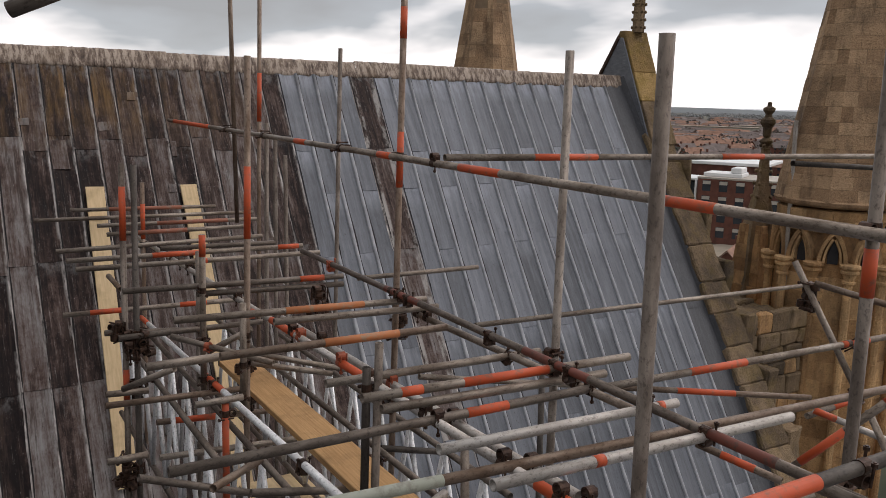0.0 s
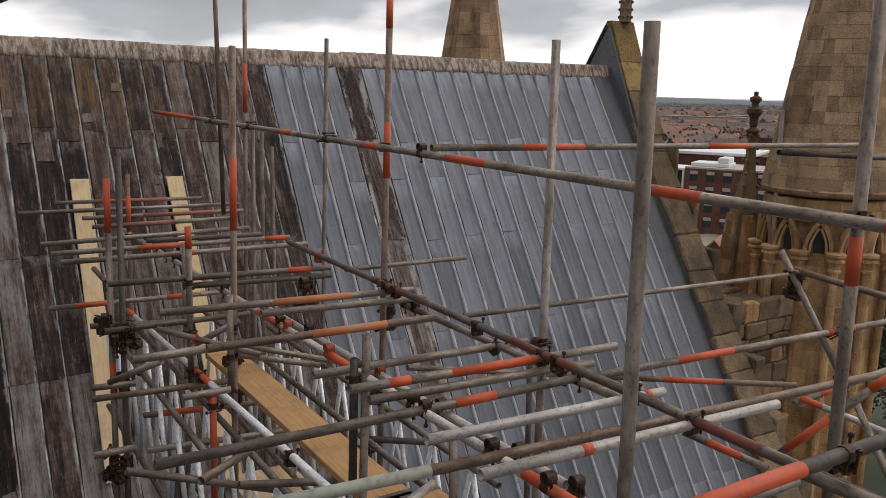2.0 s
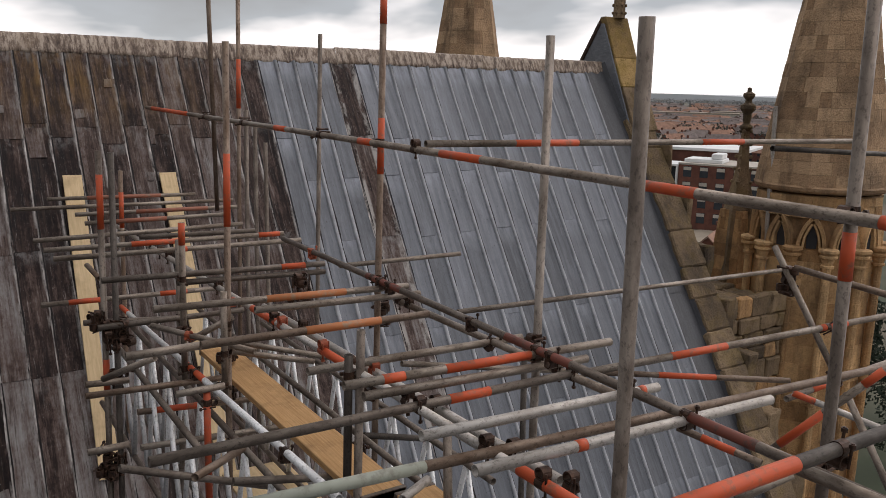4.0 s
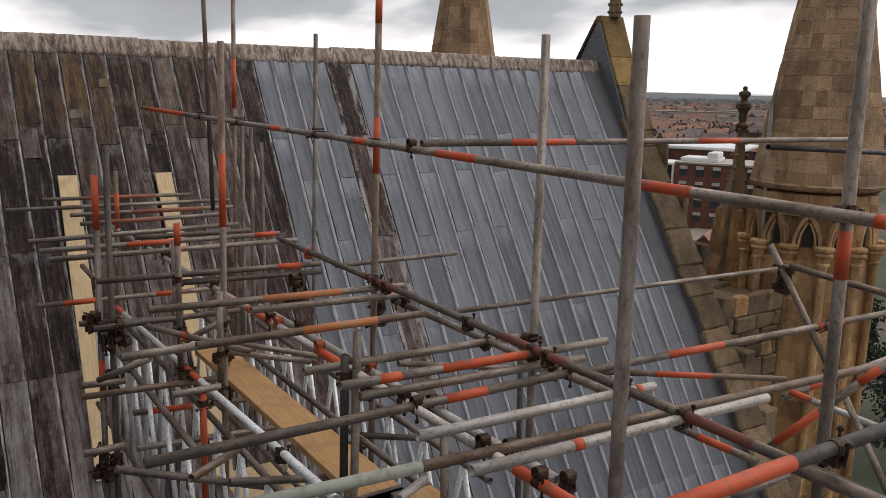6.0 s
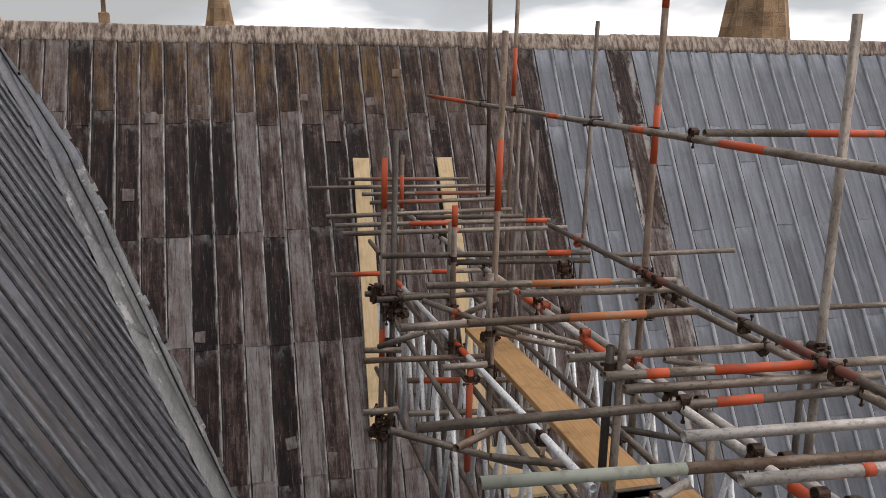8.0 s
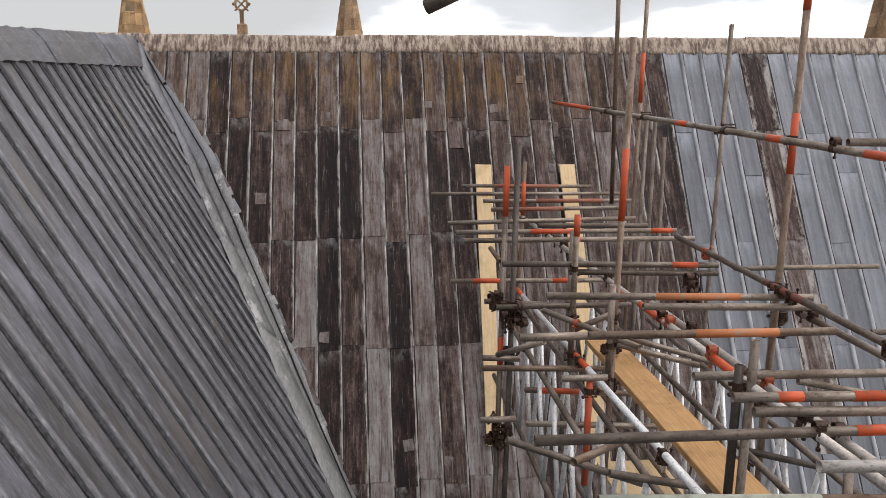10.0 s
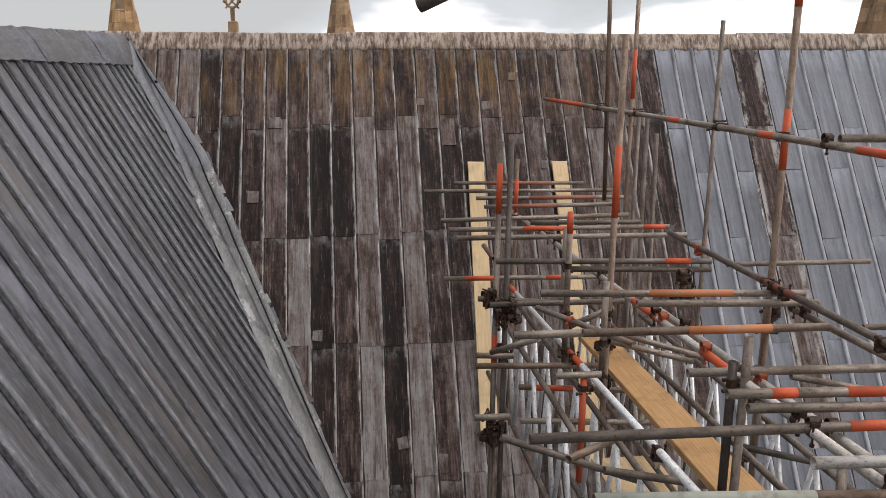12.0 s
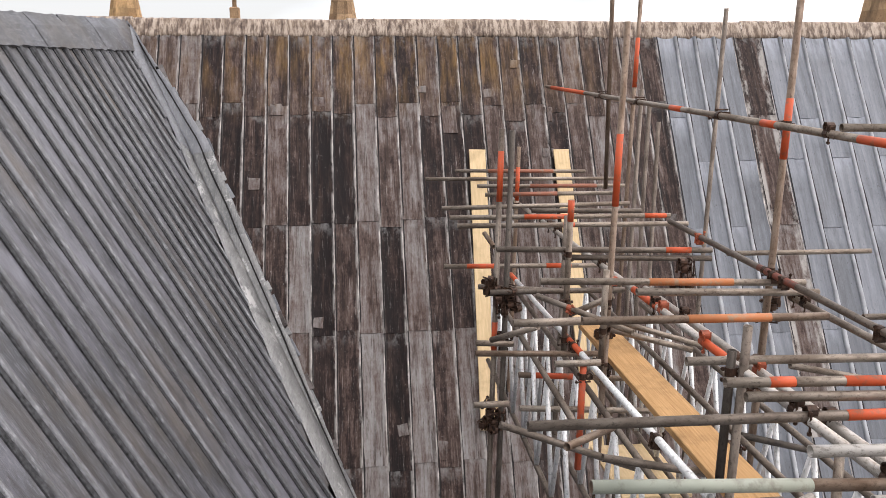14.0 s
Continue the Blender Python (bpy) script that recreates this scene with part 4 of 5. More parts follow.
# ---- boards and beams on the scaffold ----
def plank(length, width, thick, mat, label, m, cleat=False, category="board"):
    """A scaffold board with rounded arrises and steel end bands."""
    root = new("scaffold_board")
    root.matrix_basis = m
    bm = bevelled_box((-width / 2, 0, 0), (width / 2, length, thick), 0.004)
    part("plank", bm, mat, root)
    for y in (0.0, length - 0.03):
        bm = bmesh.new()
        box(bm, (-width / 2 - 0.002, y, -0.002), (width / 2 + 0.002, y + 0.03, thick + 0.002))
        part("end_band", bm, steel_dull if mat is BOARD else NEWBOARD, root)
    if cleat:
        bm = bevelled_box((-width / 2 + 0.03, 0.42, thick), (width / 2 - 0.02, 0.47, thick + 0.02), 0.003)
        part("cleat", bm, BOARD, root, "weathered nailed cleat")
    return tagged(root, label, category)


plank(3.06, 0.28, 0.05, BOARD, "warm brown timber scaffold board laid as a walkway", pose(2.106, 3.744, 25.684))
plank(1.9, 0.25, 0.04, BOARD, "brown timber scaffold board overlapping the walkway end", pose(2.232, 1.740, 25.738))
plank(3.85, 0.225, 0.035, NEWBOARD, "pale new pine board with a cleat lying on the lead", ROOF @ pose(-1.720, 2.10, 0.062, 0, 0, -1.7), True)
plank(4.2, 0.215, 0.035, NEWBOARD, "pale new pine board lying down the lead slope", ROOF @ pose(-2.914, 2.11, 0.062, 0, 0, 0.2))
tagged(link("plywood_sheet", bevelled_box((2.06, 5.70, 24.60), (2.64, 6.60, 24.63), 0.003), NEWBOARD), "buff plywood sheet on a lower scaffold lift", "plywood")


def ladder_beam(x, y0, y1, top, deep, label):
    """An aluminium lattice beam lying along y: two chords and a zigzag of flattened tubes."""
    root = new("ladder_beam")
    root.location = (x, y0, top - deep)
    length = y1 - y0
    for z in (deep, 0.0):
        bm = bmesh.new()
        pipe(bm, length, 0.024)
        part("chord", bm, steel_dull, root, "", pose(0, 0, z, -90), True)
    step = 0.25
    n = int(length / step)
    for k in range(n):
        a, b = Vector((0, 0.05 + step * k, deep if k % 2 else 0.0)), Vector((0, 0.05 + step * (k + 1), 0.0 if k % 2 else deep))
        d = b - a
        bm = bmesh.new()
        pipe(bm, d.length, 0.019, 0.003, 10)
        part("lattice", bm, aluminium, root, "", Matrix.Translation(a) @ d.to_track_quat("Z", "Y").to_matrix().to_4x4(), True)
    return tagged(root, label, "lattice beam", "lattice beams under the walkway")


ladder_beam(1.42, 4.92, 8.40, 25.66, 0.86, "bright aluminium lattice beam at the walkway edge")
ladder_beam(1.73, 3.72, 8.40, 25.58, 0.86, "bright aluminium lattice beam below a silver ledger")
ladder_beam(2.50, 3.60, 8.64, 25.58, 0.86, "bright aluminium lattice beam beneath the timber walkway")
ladder_beam(2.95, 3.84, 7.92, 25.54, 0.86, "bright aluminium lattice beam on the outer side")

# ---- lower roofs and walls that close the place ----
bm = bmesh.new()
box(bm, (-9.0, -16.0, 18.7), (12.0, 6.9, 19.2))
tagged(link("roof_aisle", bm, NEW), "low lead aisle roof below the scaffold", "roof", kind="structure")
bm = bmesh.new()
box(bm, (-9.0, 6.9, 0.0), (12.0, 18.0, 18.75))
box(bm, (-9.0, -16.0, 0.0), (12.0, 6.85, 18.65))
tagged(link("wall_nave", bm, STONE), "weathered limestone church wall below the eaves", "wall", kind="structure")

# ---- gable parapet ----
def rough_block(a, b, rough, seed):
    """A weathered stone: rounded arrises, worn and pitted faces."""
    bm = bmesh.new()
    box(bm, a, b)
    bmesh.ops.bevel(bm, geom=bm.edges[:], offset=0.03, segments=1, affect="EDGES")
    bmesh.ops.subdivide_edges(bm, edges=[e for e in bm.edges if e.calc_length() > 0.12], cuts=3, use_grid_fill=True)
    for v in bm.verts:
        p = v.co * 3.2 + Vector((seed, 0, 0))
        q = p * 3.1
        v.co += rough * Vector((noise.noise(p) + 0.5 * noise.noise(q), noise.noise(p + Vector((7, 0, 0))), noise.noise(p + Vector((0, 9, 0))) + 0.5 * noise.noise(q + Vector((5, 0, 0)))))
    return bm



bm = bmesh.new()
tanp, cosp = math.tan(radians(PITCH)), math.cos(radians(PITCH))
lift = 0.07 / cosp
prof = [(0, 0.0), (-6.2, -6.2 * tanp), (-6.2, -28.0), (6.2, -28.0), (6.2, -6.2 * tanp)]
rings = []
for x in (X_GABLE + 0.06, X_GABLE + 0.62):
    rings.append([bm.verts.new((x, RIDGE.y + y, max(0.0, RIDGE.z + z + lift))) for y, z in prof])
bm.faces.new(rings[0])
bm.faces.new(rings[1][::-1])
for i in range(5):
    j = (i + 1) % 5
    bm.faces.new((rings[0][j], rings[0][i], rings[1][i], rings[1][j]))
bmesh.ops.recalc_face_normals(bm, faces=bm.faces[:])
gable = tagged(link("wall_gable", bm, COPING), "lichened limestone gable parapet with sloping coping stones", "gable wall", kind="structure")
rng = random.Random(8)
for side_ in (-1, 1):
    v = 1.32 if side_ < 0 else 0.70
    while v < 10.5:
        l = rng.uniform(0.55, 0.95)
        bm = rough_block((0.0, v + 0.006, 0.02), (0.68 + rng.uniform(-0.02, 0.02), v + l + 0.004, 0.17 + rng.uniform(-0.012, 0.012)), 0.022, v)
        m = ROOF @ Matrix.Translation((-X_GABLE - 0.60, 0, 0))
        if side_ > 0:
            m = Matrix.Translation((0, 2 * RIDGE.y, 0)) @ Matrix.Diagonal((1, -1, 1, 1)) @ m
            bmesh.ops.reverse_faces(bm, faces=bm.faces[:])
        bm.transform(m)
        link("coping_stone", bm, COPING, gable)
        v += l
# steep gablet of three coping stones over the apex, lead-clad on the roof side
def slope_stone(x0, x1, outline, mat, name, label=""):
    bm = bmesh.new()
    ends = [[bm.verts.new((x, RIDGE.y + y, z)) for y, z in outline] for x in (x0, x1)]
    n = len(outline)
    bm.faces.new(ends[0])
    bm.faces.new(ends[1][::-1])
    for i in range(n):
        bm.faces.new((ends[0][i], ends[1][i], ends[1][(i + 1) % n], ends[0][(i + 1) % n]))
    bmesh.ops.recalc_face_normals(bm, faces=bm.faces[:])
    bmesh.ops.bevel(bm, geom=bm.edges[:], offset=0.012, segments=1, affect="EDGES")
    return link(name, bm, mat, gable, None, False, label)


slope_stone(X_GABLE - 0.02, X_GABLE + 0.60, ((-0.36, 28.69), (-0.02, 29.50), (0.12, 29.50), (0.64, 28.68), (0.2, 28.4), (-0.2, 28.4)), SADDLE, "saddle_stone", "ochre lichened saddle stone")
slope_stone(X_GABLE - 0.025, X_GABLE + 0.61, ((-0.62, 28.12), (-0.365, 28.68), (-0.1, 28.5), (-0.3, 28.0)), SADDLE, "coping_stone")
slope_stone(X_GABLE - 0.02, X_GABLE + 0.64, ((-1.02, 27.27), (-0.625, 28.11), (-0.3, 28.0), (-0.6, 27.2)), COPING, "coping_stone")
slope_stone(X_GABLE - 0.06, X_GABLE - 0.025, ((-0.93, 27.32), (-0.40, 28.50), (-0.02, 29.36), (0.10, 29.36), (0.56, 28.60), (0.25, 28.15), (-0.30, 27.95), (-0.70, 27.2)), FLASH, "gable_cladding", "grey lead cladding on the parapet face")
# dark brown strip added as the north coping's edge in shadow
slope_stone(X_GABLE - 0.09, X_GABLE - 0.02, ((0.10, 29.42), (0.64, 28.62), (0.58, 28.56), (0.06, 29.34)), RUST, "capping_edge", "dark strip painting the shaded north coping edge")
# stepped weathering blocks on the outer side of the parapet
for k in range(9):
    y = RIDGE.y - 1.1 - 0.55 * k
    z = RIDGE.z - (1.1 + 0.55 * k) * tanp
    link("buttress_stone", rough_block((X_GABLE + 0.6, y - 0.30, z - 1.2), (X_GABLE + 0.70 + 0.06 * k, y + 0.27, z + 0.25 - 0.05 * k), 0.05, k + 40.0), COPING, gable)

finial = tagged(new("finial_shaft"), "crocketed stone finial shaft on the gable apex", "finial")
finial.location = (X_GABLE + 0.33, RIDGE.y - 0.04, 29.48)
bm = bmesh.new()
prism(bm, 8, 0.13, 0.10, 0.0, 1.5, math.pi / 8)
part("shaft", bm, COPING, finial)
bm = bmesh.new()
lathe(bm, 8, ((0.13, 1.45), (0.2, 1.55), (0.1, 1.7), (0.14, 1.8), (0.03, 2.0)))
part("bud", bm, COPING, finial)
for k in range(9):
    for q in range(8):
        a = math.pi / 4 * q + math.pi / 8
        bm = bmesh.new()
        bmesh.ops.create_icosphere(bm, subdivisions=1, radius=0.03)
        part("crocket", bm, COPING, finial, "", pose(0.135 * math.cos(a), 0.135 * math.sin(a), 0.1 + 0.15 * k))


# ---- spires and turrets ----
def course_stones(root, n, cx, cy, r_at, z0, z1, height, mat, seed, per=1, only=None):
    """Lays courses of ashlar round an n-sided form, each stone a piece with its own joint."""
    rng = random.Random(seed)
    z, row = z0, 0
    while z < z1 - 0.03:
        h = min(height * rng.uniform(0.88, 1.15), z1 - z)
        for f in range(n):
            a0, a1 = 2 * math.pi * (f + 0.5) / n, 2 * math.pi * (f + 1.5) / n
            mid = (a0 + a1) / 2
            if only and not only(math.cos(mid), math.sin(mid)):
                continue
            cuts = [0.0] + sorted(rng.uniform(0.25, 0.75) if per == 1 else (q + rng.uniform(0.35, 0.65) * (0.5 if row % 2 else 1)) / per for q in range(per)) + [1.0]
            if r_at(z) < 0.35:
                cuts = [0.0, 1.0]
            for s0, s1 in zip(cuts, cuts[1:]):
                if s1 - s0 < 0.06:
                    continue
                bm = bmesh.new()
                vs = []
                proud = rng.uniform(-0.006, 0.005)
                for zz in (z + 0.005, z + h - 0.002):
                    r = r_at(zz)
                    p0, p1 = Vector((math.cos(a0), math.sin(a0))) * r, Vector((math.cos(a1), math.sin(a1))) * r
                    out_ = Vector((math.cos(mid), math.sin(mid)))
                    g = 0.004 / max(0.1, (p1 - p0).length)
                    for s, dep in ((s0 + (g if s0 > 0 else 0), proud), (s1 - (g if s1 < 1 else 0), proud), (s1, -0.06), (s0, -0.06)):
                        p = p0.lerp(p1, s) + out_ * dep
                        vs.append(bm.verts.new((cx + p.x, cy + p.y, zz)))
                for q in ((0, 3, 2, 1), (4, 5, 6, 7), (0, 1, 5, 4), (1, 2, 6, 5), (2, 3, 7, 6), (3, 0, 4, 7)):
                    bm.faces.new([vs[i] for i in q])
                link("ashlar_stone", bm, mat, root)
        z += h
        row += 1


def spire(cx, cy, r0, z0, r1, z1, mat, label, foot=0.0, course=0.34, seed=1):
    """An octagonal stone spirelet on a shaft, laid in courses."""
    root = tagged(new("spirelet"), label, "spire")
    bm = bmesh.new()
    apex = z0 + (z1 - z0) * r0 / (r0 - r1)
    prism(bm, 8, r0 - 0.014, 0.02, z0, apex, math.pi / 8, cx, cy)
    part("core", bm, MORTAR, root)
    bm = bmesh.new()
    prism(bm, 8, r0 * 0.94, r0 * 0.94, foot, z0, math.pi / 8, cx, cy)
    part("shaft", bm, mat, root)
    course_stones(root, 8, cx, cy, lambda z: r0 + (r1 - r0) * (z - z0) / (z1 - z0), z0, min(apex - 0.2, z0 + 5.5), course, mat, seed, 1, lambda c, s: s < 0.5)
    return root


spire(15.2, 22.0, 1.06, 29.0, 0.70, 31.2, SPIRE, "tall tapering octagonal limestone spirelet behind the ridge", seed=2)
spire(-6.1, 24.0, 0.45, 29.1, 0.27, 30.06, PALESTONE, "small golden limestone spirelet rising behind the ridge", seed=3, course=0.3)
spire(-0.2, 24.0, 0.45, 29.0, 0.25, 30.1, SPIRE, "small grey-brown limestone spirelet rising behind the ridge", seed=4, course=0.3)

cross = tagged(new("gable_cross"), "pierced wheel-headed stone cross on a pedestal", "cross")
cross.location = (-3.17, 24.0, 0.0)
part("pier", bevelled_box((-0.3, -0.3, 0.0), (0.3, 0.3, 28.9), 0.03), SPIRE, cross)
part("pedestal", bevelled_box((-0.13, -0.13, 28.88), (0.13, 0.13, 29.45), 0.03), SPIRE, cross)
part("stem", bevelled_box((-0.055, -0.055, 29.43), (0.055, 0.055, 29.82), 0.012), SPIRE, cross)
bm = bmesh.new()
N = 24
for rr, w in ((0.165, 0.03),):
    rings = []
    for i in range(N):
        a = 2 * math.pi * i / N
        rings.append([bm.verts.new(((rr + dx) * math.cos(a), dy, 29.98 + (rr + dx) * math.sin(a))) for dx, dy in ((-w, -0.04), (w, -0.04), (w, 0.04), (-w, 0.04))])
    for i in range(N):
        a, b = rings[i], rings[(i + 1) % N]
        for k in range(4):
            bm.faces.new((a[k], b[k], b[(k + 1) % 4], a[(k + 1) % 4]))
bmesh.ops.recalc_face_normals(bm, faces=bm.faces[:])
part("wheel", bm, SPIRE, cross)
for q in range(4):
    bm = bevelled_box((-0.022, -0.035, 0.0), (0.022, 0.035, 0.26), 0.006)
    part("arm", bm, SPIRE, cross, "", Matrix.Translation((0, 0, 29.98)) @ pose(0, 0, 0, 0, 45 + 90 * q, 0))
    bm = bmesh.new()
    bmesh.ops.create_icosphere(bm, subdivisions=1, radius=0.05)
    part("cusp", bm, SPIRE, cross, "", Matrix.Translation((0.21 * math.cos(math.pi / 2 * q), 0, 29.98 + 0.21 * math.sin(math.pi / 2 * q))))

# great corner turret with arcaded belfry stage
TX, TY = 16.13, 10.05
turret = tagged(new("corner_turret"), "octagonal limestone turret with blind arcade and stone spire", "turret")
bm = bmesh.new()
prism(bm, 8, 1.318, 0.03, 26.25, 34.2, math.pi / 8, TX, TY)
part("spire_core", bm, MORTAR, turret)
near_side = (lambda c, s: c * TX + s * TY < 6.0)
course_stones(turret, 8, TX, TY, lambda z: 1.34 - 0.166 * (z - 26.25), 26.22, 31.6, 0.275, SPIRE, 21, 1, near_side)
bm = bmesh.new()
lathe(bm, 24, ((1.25, 26.10), (1.315, 26.15), (1.335, 26.21), (1.30, 26.24)), TX, TY)
part("eaves_moulding", bm, SPIRE, turret)
bm = bmesh.new()
prism(bm, 24, 1.14, 1.14, 8.0, 26.05, 0, TX, TY)
part("core_wall", bm, STONE, turret)
course_stones(turret, 12, TX, TY, lambda z: 1.25, 25.60, 26.04, 0.22, PALESTONE, 22, 1, near_side)
course_stones(turret, 12, TX, TY, lambda z: 1.19, 19.6, 24.7, 0.42, PALESTONE, 23, 1, near_side)


def arch_mesh(width, rise, depth, thick):
    """A pointed arch moulding in the xz plane, springing from z = 0."""
    bm = bmesh.new()
    half_ = width / 2
    R = (half_ * half_ + rise * rise) / (2 * half_)
    pts_ = []
    for k in range(9):
        a = math.pi - math.asin(min(1, rise / R)) * k / 8
        pts_.append((R - half_ + R * math.cos(a), R * math.sin(a), math.cos(a), math.sin(a)))
    for sgn in (1, -1):
        rows = []
        for x, z, cxn, szn in pts_:
            rows.append([bm.verts.new((sgn * (x + cxn * o), d, z + szn * o)) for o, d in ((0, 0.0), (thick, -0.02), (thick, depth), (0, depth))])
        for a, b in zip(rows, rows[1:]):
            for k in range(4):
                f = (a[k], b[k], b[(k + 1) % 4], a[(k + 1) % 4])
                bm.faces.new(f if sgn > 0 else f[::-1])
    bmesh.ops.recalc_face_normals(bm, faces=bm.faces[:])
    me = bpy.data.meshes.new("arch")
    bm.to_mesh(me)
    bm.free()
    me.materials.append(PALESTONE)
    return me


def shaft_mesh(length):
    bm = bmesh.new()
    drums, z = [(0.085, -length)], -length
    while z < -0.9:
        z += random.uniform(0.38, 0.52)
        drums += [(0.085, z - 0.012), (0.074, z - 0.006), (0.074, z + 0.004), (0.085, z + 0.01)]
    lathe(bm, 10, (*drums, (0.085, -0.34), (0.13, -0.32), (0.13, -0.28), (0.10, -0.26), (0.135, -0.14), (0.18, -0.11), (0.18, -0.07), (0.15, -0.05), (0.20, 0.0), (0.20, 0.05), (0.15, 0.07)))
    me = bpy.data.meshes.new("column")
    bm.to_mesh(me)
    bm.free()
    me.materials.append(PALESTONE)
    return me


arch, column = arch_mesh(0.42, 0.58, 0.18, 0.07), shaft_mesh(9.0)
inner_arch = arch_mesh(0.27, 0.48, 0.12, 0.045)
# flat dark plate that paints the shade inside each blind arch
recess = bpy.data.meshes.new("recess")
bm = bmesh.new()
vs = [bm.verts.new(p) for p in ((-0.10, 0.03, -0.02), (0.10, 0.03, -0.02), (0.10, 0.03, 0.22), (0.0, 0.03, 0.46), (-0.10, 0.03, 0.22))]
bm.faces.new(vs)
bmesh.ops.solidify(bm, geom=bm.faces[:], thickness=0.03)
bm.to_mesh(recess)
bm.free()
recess.materials.append(ARCH_SHADE)
for k in range(12):
    a = 2 * math.pi * k / 12
    out_ = Vector((math.cos(a), math.sin(a), 0))
    if out_.x * TX + out_.y * TY > 8:
        continue
    turn_ = math.degrees(a) + 90
    place("arch", arch, turret, pose(TX + 1.27 * out_.x, TY + 1.27 * out_.y, 25.0, 0, 0, turn_))
    place("arch", inner_arch, turret, pose(TX + 1.235 * out_.x, TY + 1.235 * out_.y, 25.0, 0, 0, turn_))
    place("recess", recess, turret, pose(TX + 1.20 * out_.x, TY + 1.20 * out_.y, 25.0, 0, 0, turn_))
    b = a + math.pi / 12
    place("column", column, turret, pose(TX + 1.30 * math.cos(b), TY + 1.30 * math.sin(b), 24.96))
part("tie_plate", bevelled_box((-0.06, 0, 0), (0.06, 0.05, 3.4), 0.01), steel_pale, turret, "pale weathered timber strut", pose(14.95, 10.35, 24.4, 0, 3, 60))

# slim pinnacle between gable and turret
pin = tagged(new("buttress_pinnacle"), "slim crocketed limestone pinnacle on a tapering buttress", "pinnacle")
pin.location = (16.05, 11.95, 0)
bm = bmesh.new()
lathe(bm, 4, ((0.56, 20.0), (0.54, 23.9), (0.46, 24.2), (0.38, 25.4), (0.25, 25.9), (0.145, 26.4), (0.095, 27.2), (0.085, 27.3)), 0, 0, radians(15))
part("buttress", bm, COPING, pin)
bm = bmesh.new()
lathe(bm, 8, ((0.08, 27.2), (0.15, 27.28), (0.15, 27.31), (0.07, 27.38), (0.09, 27.44), (0.10, 27.6), (0.17, 27.70), (0.165, 27.78), (0.08, 27.84), (0.07, 27.9), (0.13, 27.98), (0.13, 28.04), (0.05, 28.08), (0.05, 28.16), (0.01, 28.18)))
part("finial", bm, COPING, pin)
for k in range(6):
    for q in range(4):
        a = radians(15 + 90 * q)
        r = 0.115 + 0.026 * (5 - k)
        bm = bmesh.new()
        bmesh.ops.create_icosphere(bm, subdivisions=1, radius=0.05)
        part("crocket", bm, COPING, pin, "", pose(r * math.cos(a), r * math.sin(a), 25.75 + 0.29 * k))
part("base", bevelled_box((-1.5, -0.9, 0), (0.9, 0.9, 20.2), 0.05), STONE, pin)
wallm = link("wall_return", bevelled_box((12.66, 9.66, 0), (14.55, 12.5, 23.8), 0.05), MORTAR)
tagged(wallm, "dark weathered limestone wall behind the gable", "wall", kind="structure")
rng = random.Random(77)
z = 17.5
while z < 23.75:
    h, x = rng.uniform(0.30, 0.44), 12.62
    while x < 14.5:
        l = min(rng.uniform(0.35, 0.75), 14.6 - x)
        bm = rough_block((x + 0.008, 9.55 + rng.uniform(-0.03, 0.03), z + 0.01), (x + l, 9.75, z + h), 0.03, x * 3 + z)
        link("ashlar_stone", bm, STONE if rng.random() < 0.25 else COPING, wallm)
        x += l
    z += h
for i in range(4):
    for j in range(5):
        x, y = 12.64 + 0.48 * i, 9.6 + 0.58 * j
        bm = rough_block((x, y, 23.6), (x + 0.465, y + 0.565, 23.92 + 0.07 * j + rng.uniform(-0.05, 0.05)), 0.05, x + 3 * y)
        link("capping_stone", bm, COPING, wallm)
course_stones(pin, 4, 0.0, 0.0, lambda z: 0.56 - 0.11 * (z - 24.0), 24.0, 25.4, 0.30, STONE, 33, 1, lambda c, s: c < 0.4)
course_stones(pin, 4, 0.0, 0.0, lambda z: 0.64, 20.2, 24.0, 0.36, STONE, 31, 1, lambda c, s: c < 0.4)

# ---- town ----
# both roof colours are lightened and dulled with painted distance haze
TILE = plain("clay_pantiles", (0.27, 0.155, 0.11), 0.9, 0.3, 0.5)
SLATE = plain("brown_roof_tiles", (0.16, 0.13, 0.12), 0.9, 0.3, 0.5)
BRICK = plain("red_brick_far", (0.135, 0.056, 0.040), 0.9, 0.3, 0.6)
RENDERED = plain("pale_render", (0.42, 0.38, 0.33), 0.9, 0.2, 0.5)
WHITE = plain("white_cladding", (0.72, 0.72, 0.71), 0.6, 0.06, 0.5)
PANE = plain("dark_glazing", (0.035, 0.04, 0.048), 0.2, 0.3, 0.4)
WOOD = plain("winter_tree_crown", (0.055, 0.045, 0.035), 0.95, 0.4, 0.3)
EVERGREEN = plain("evergreen_crown", (0.025, 0.034, 0.022), 0.95, 0.4, 0.3)
CONCRETE = plain("pale_paving", (0.32, 0.27, 0.21), 0.9, 0.2, 0.2)


def far(az, dist):
    return Vector((dist * math.sin(radians(az)), dist * math.cos(radians(az)), 0))


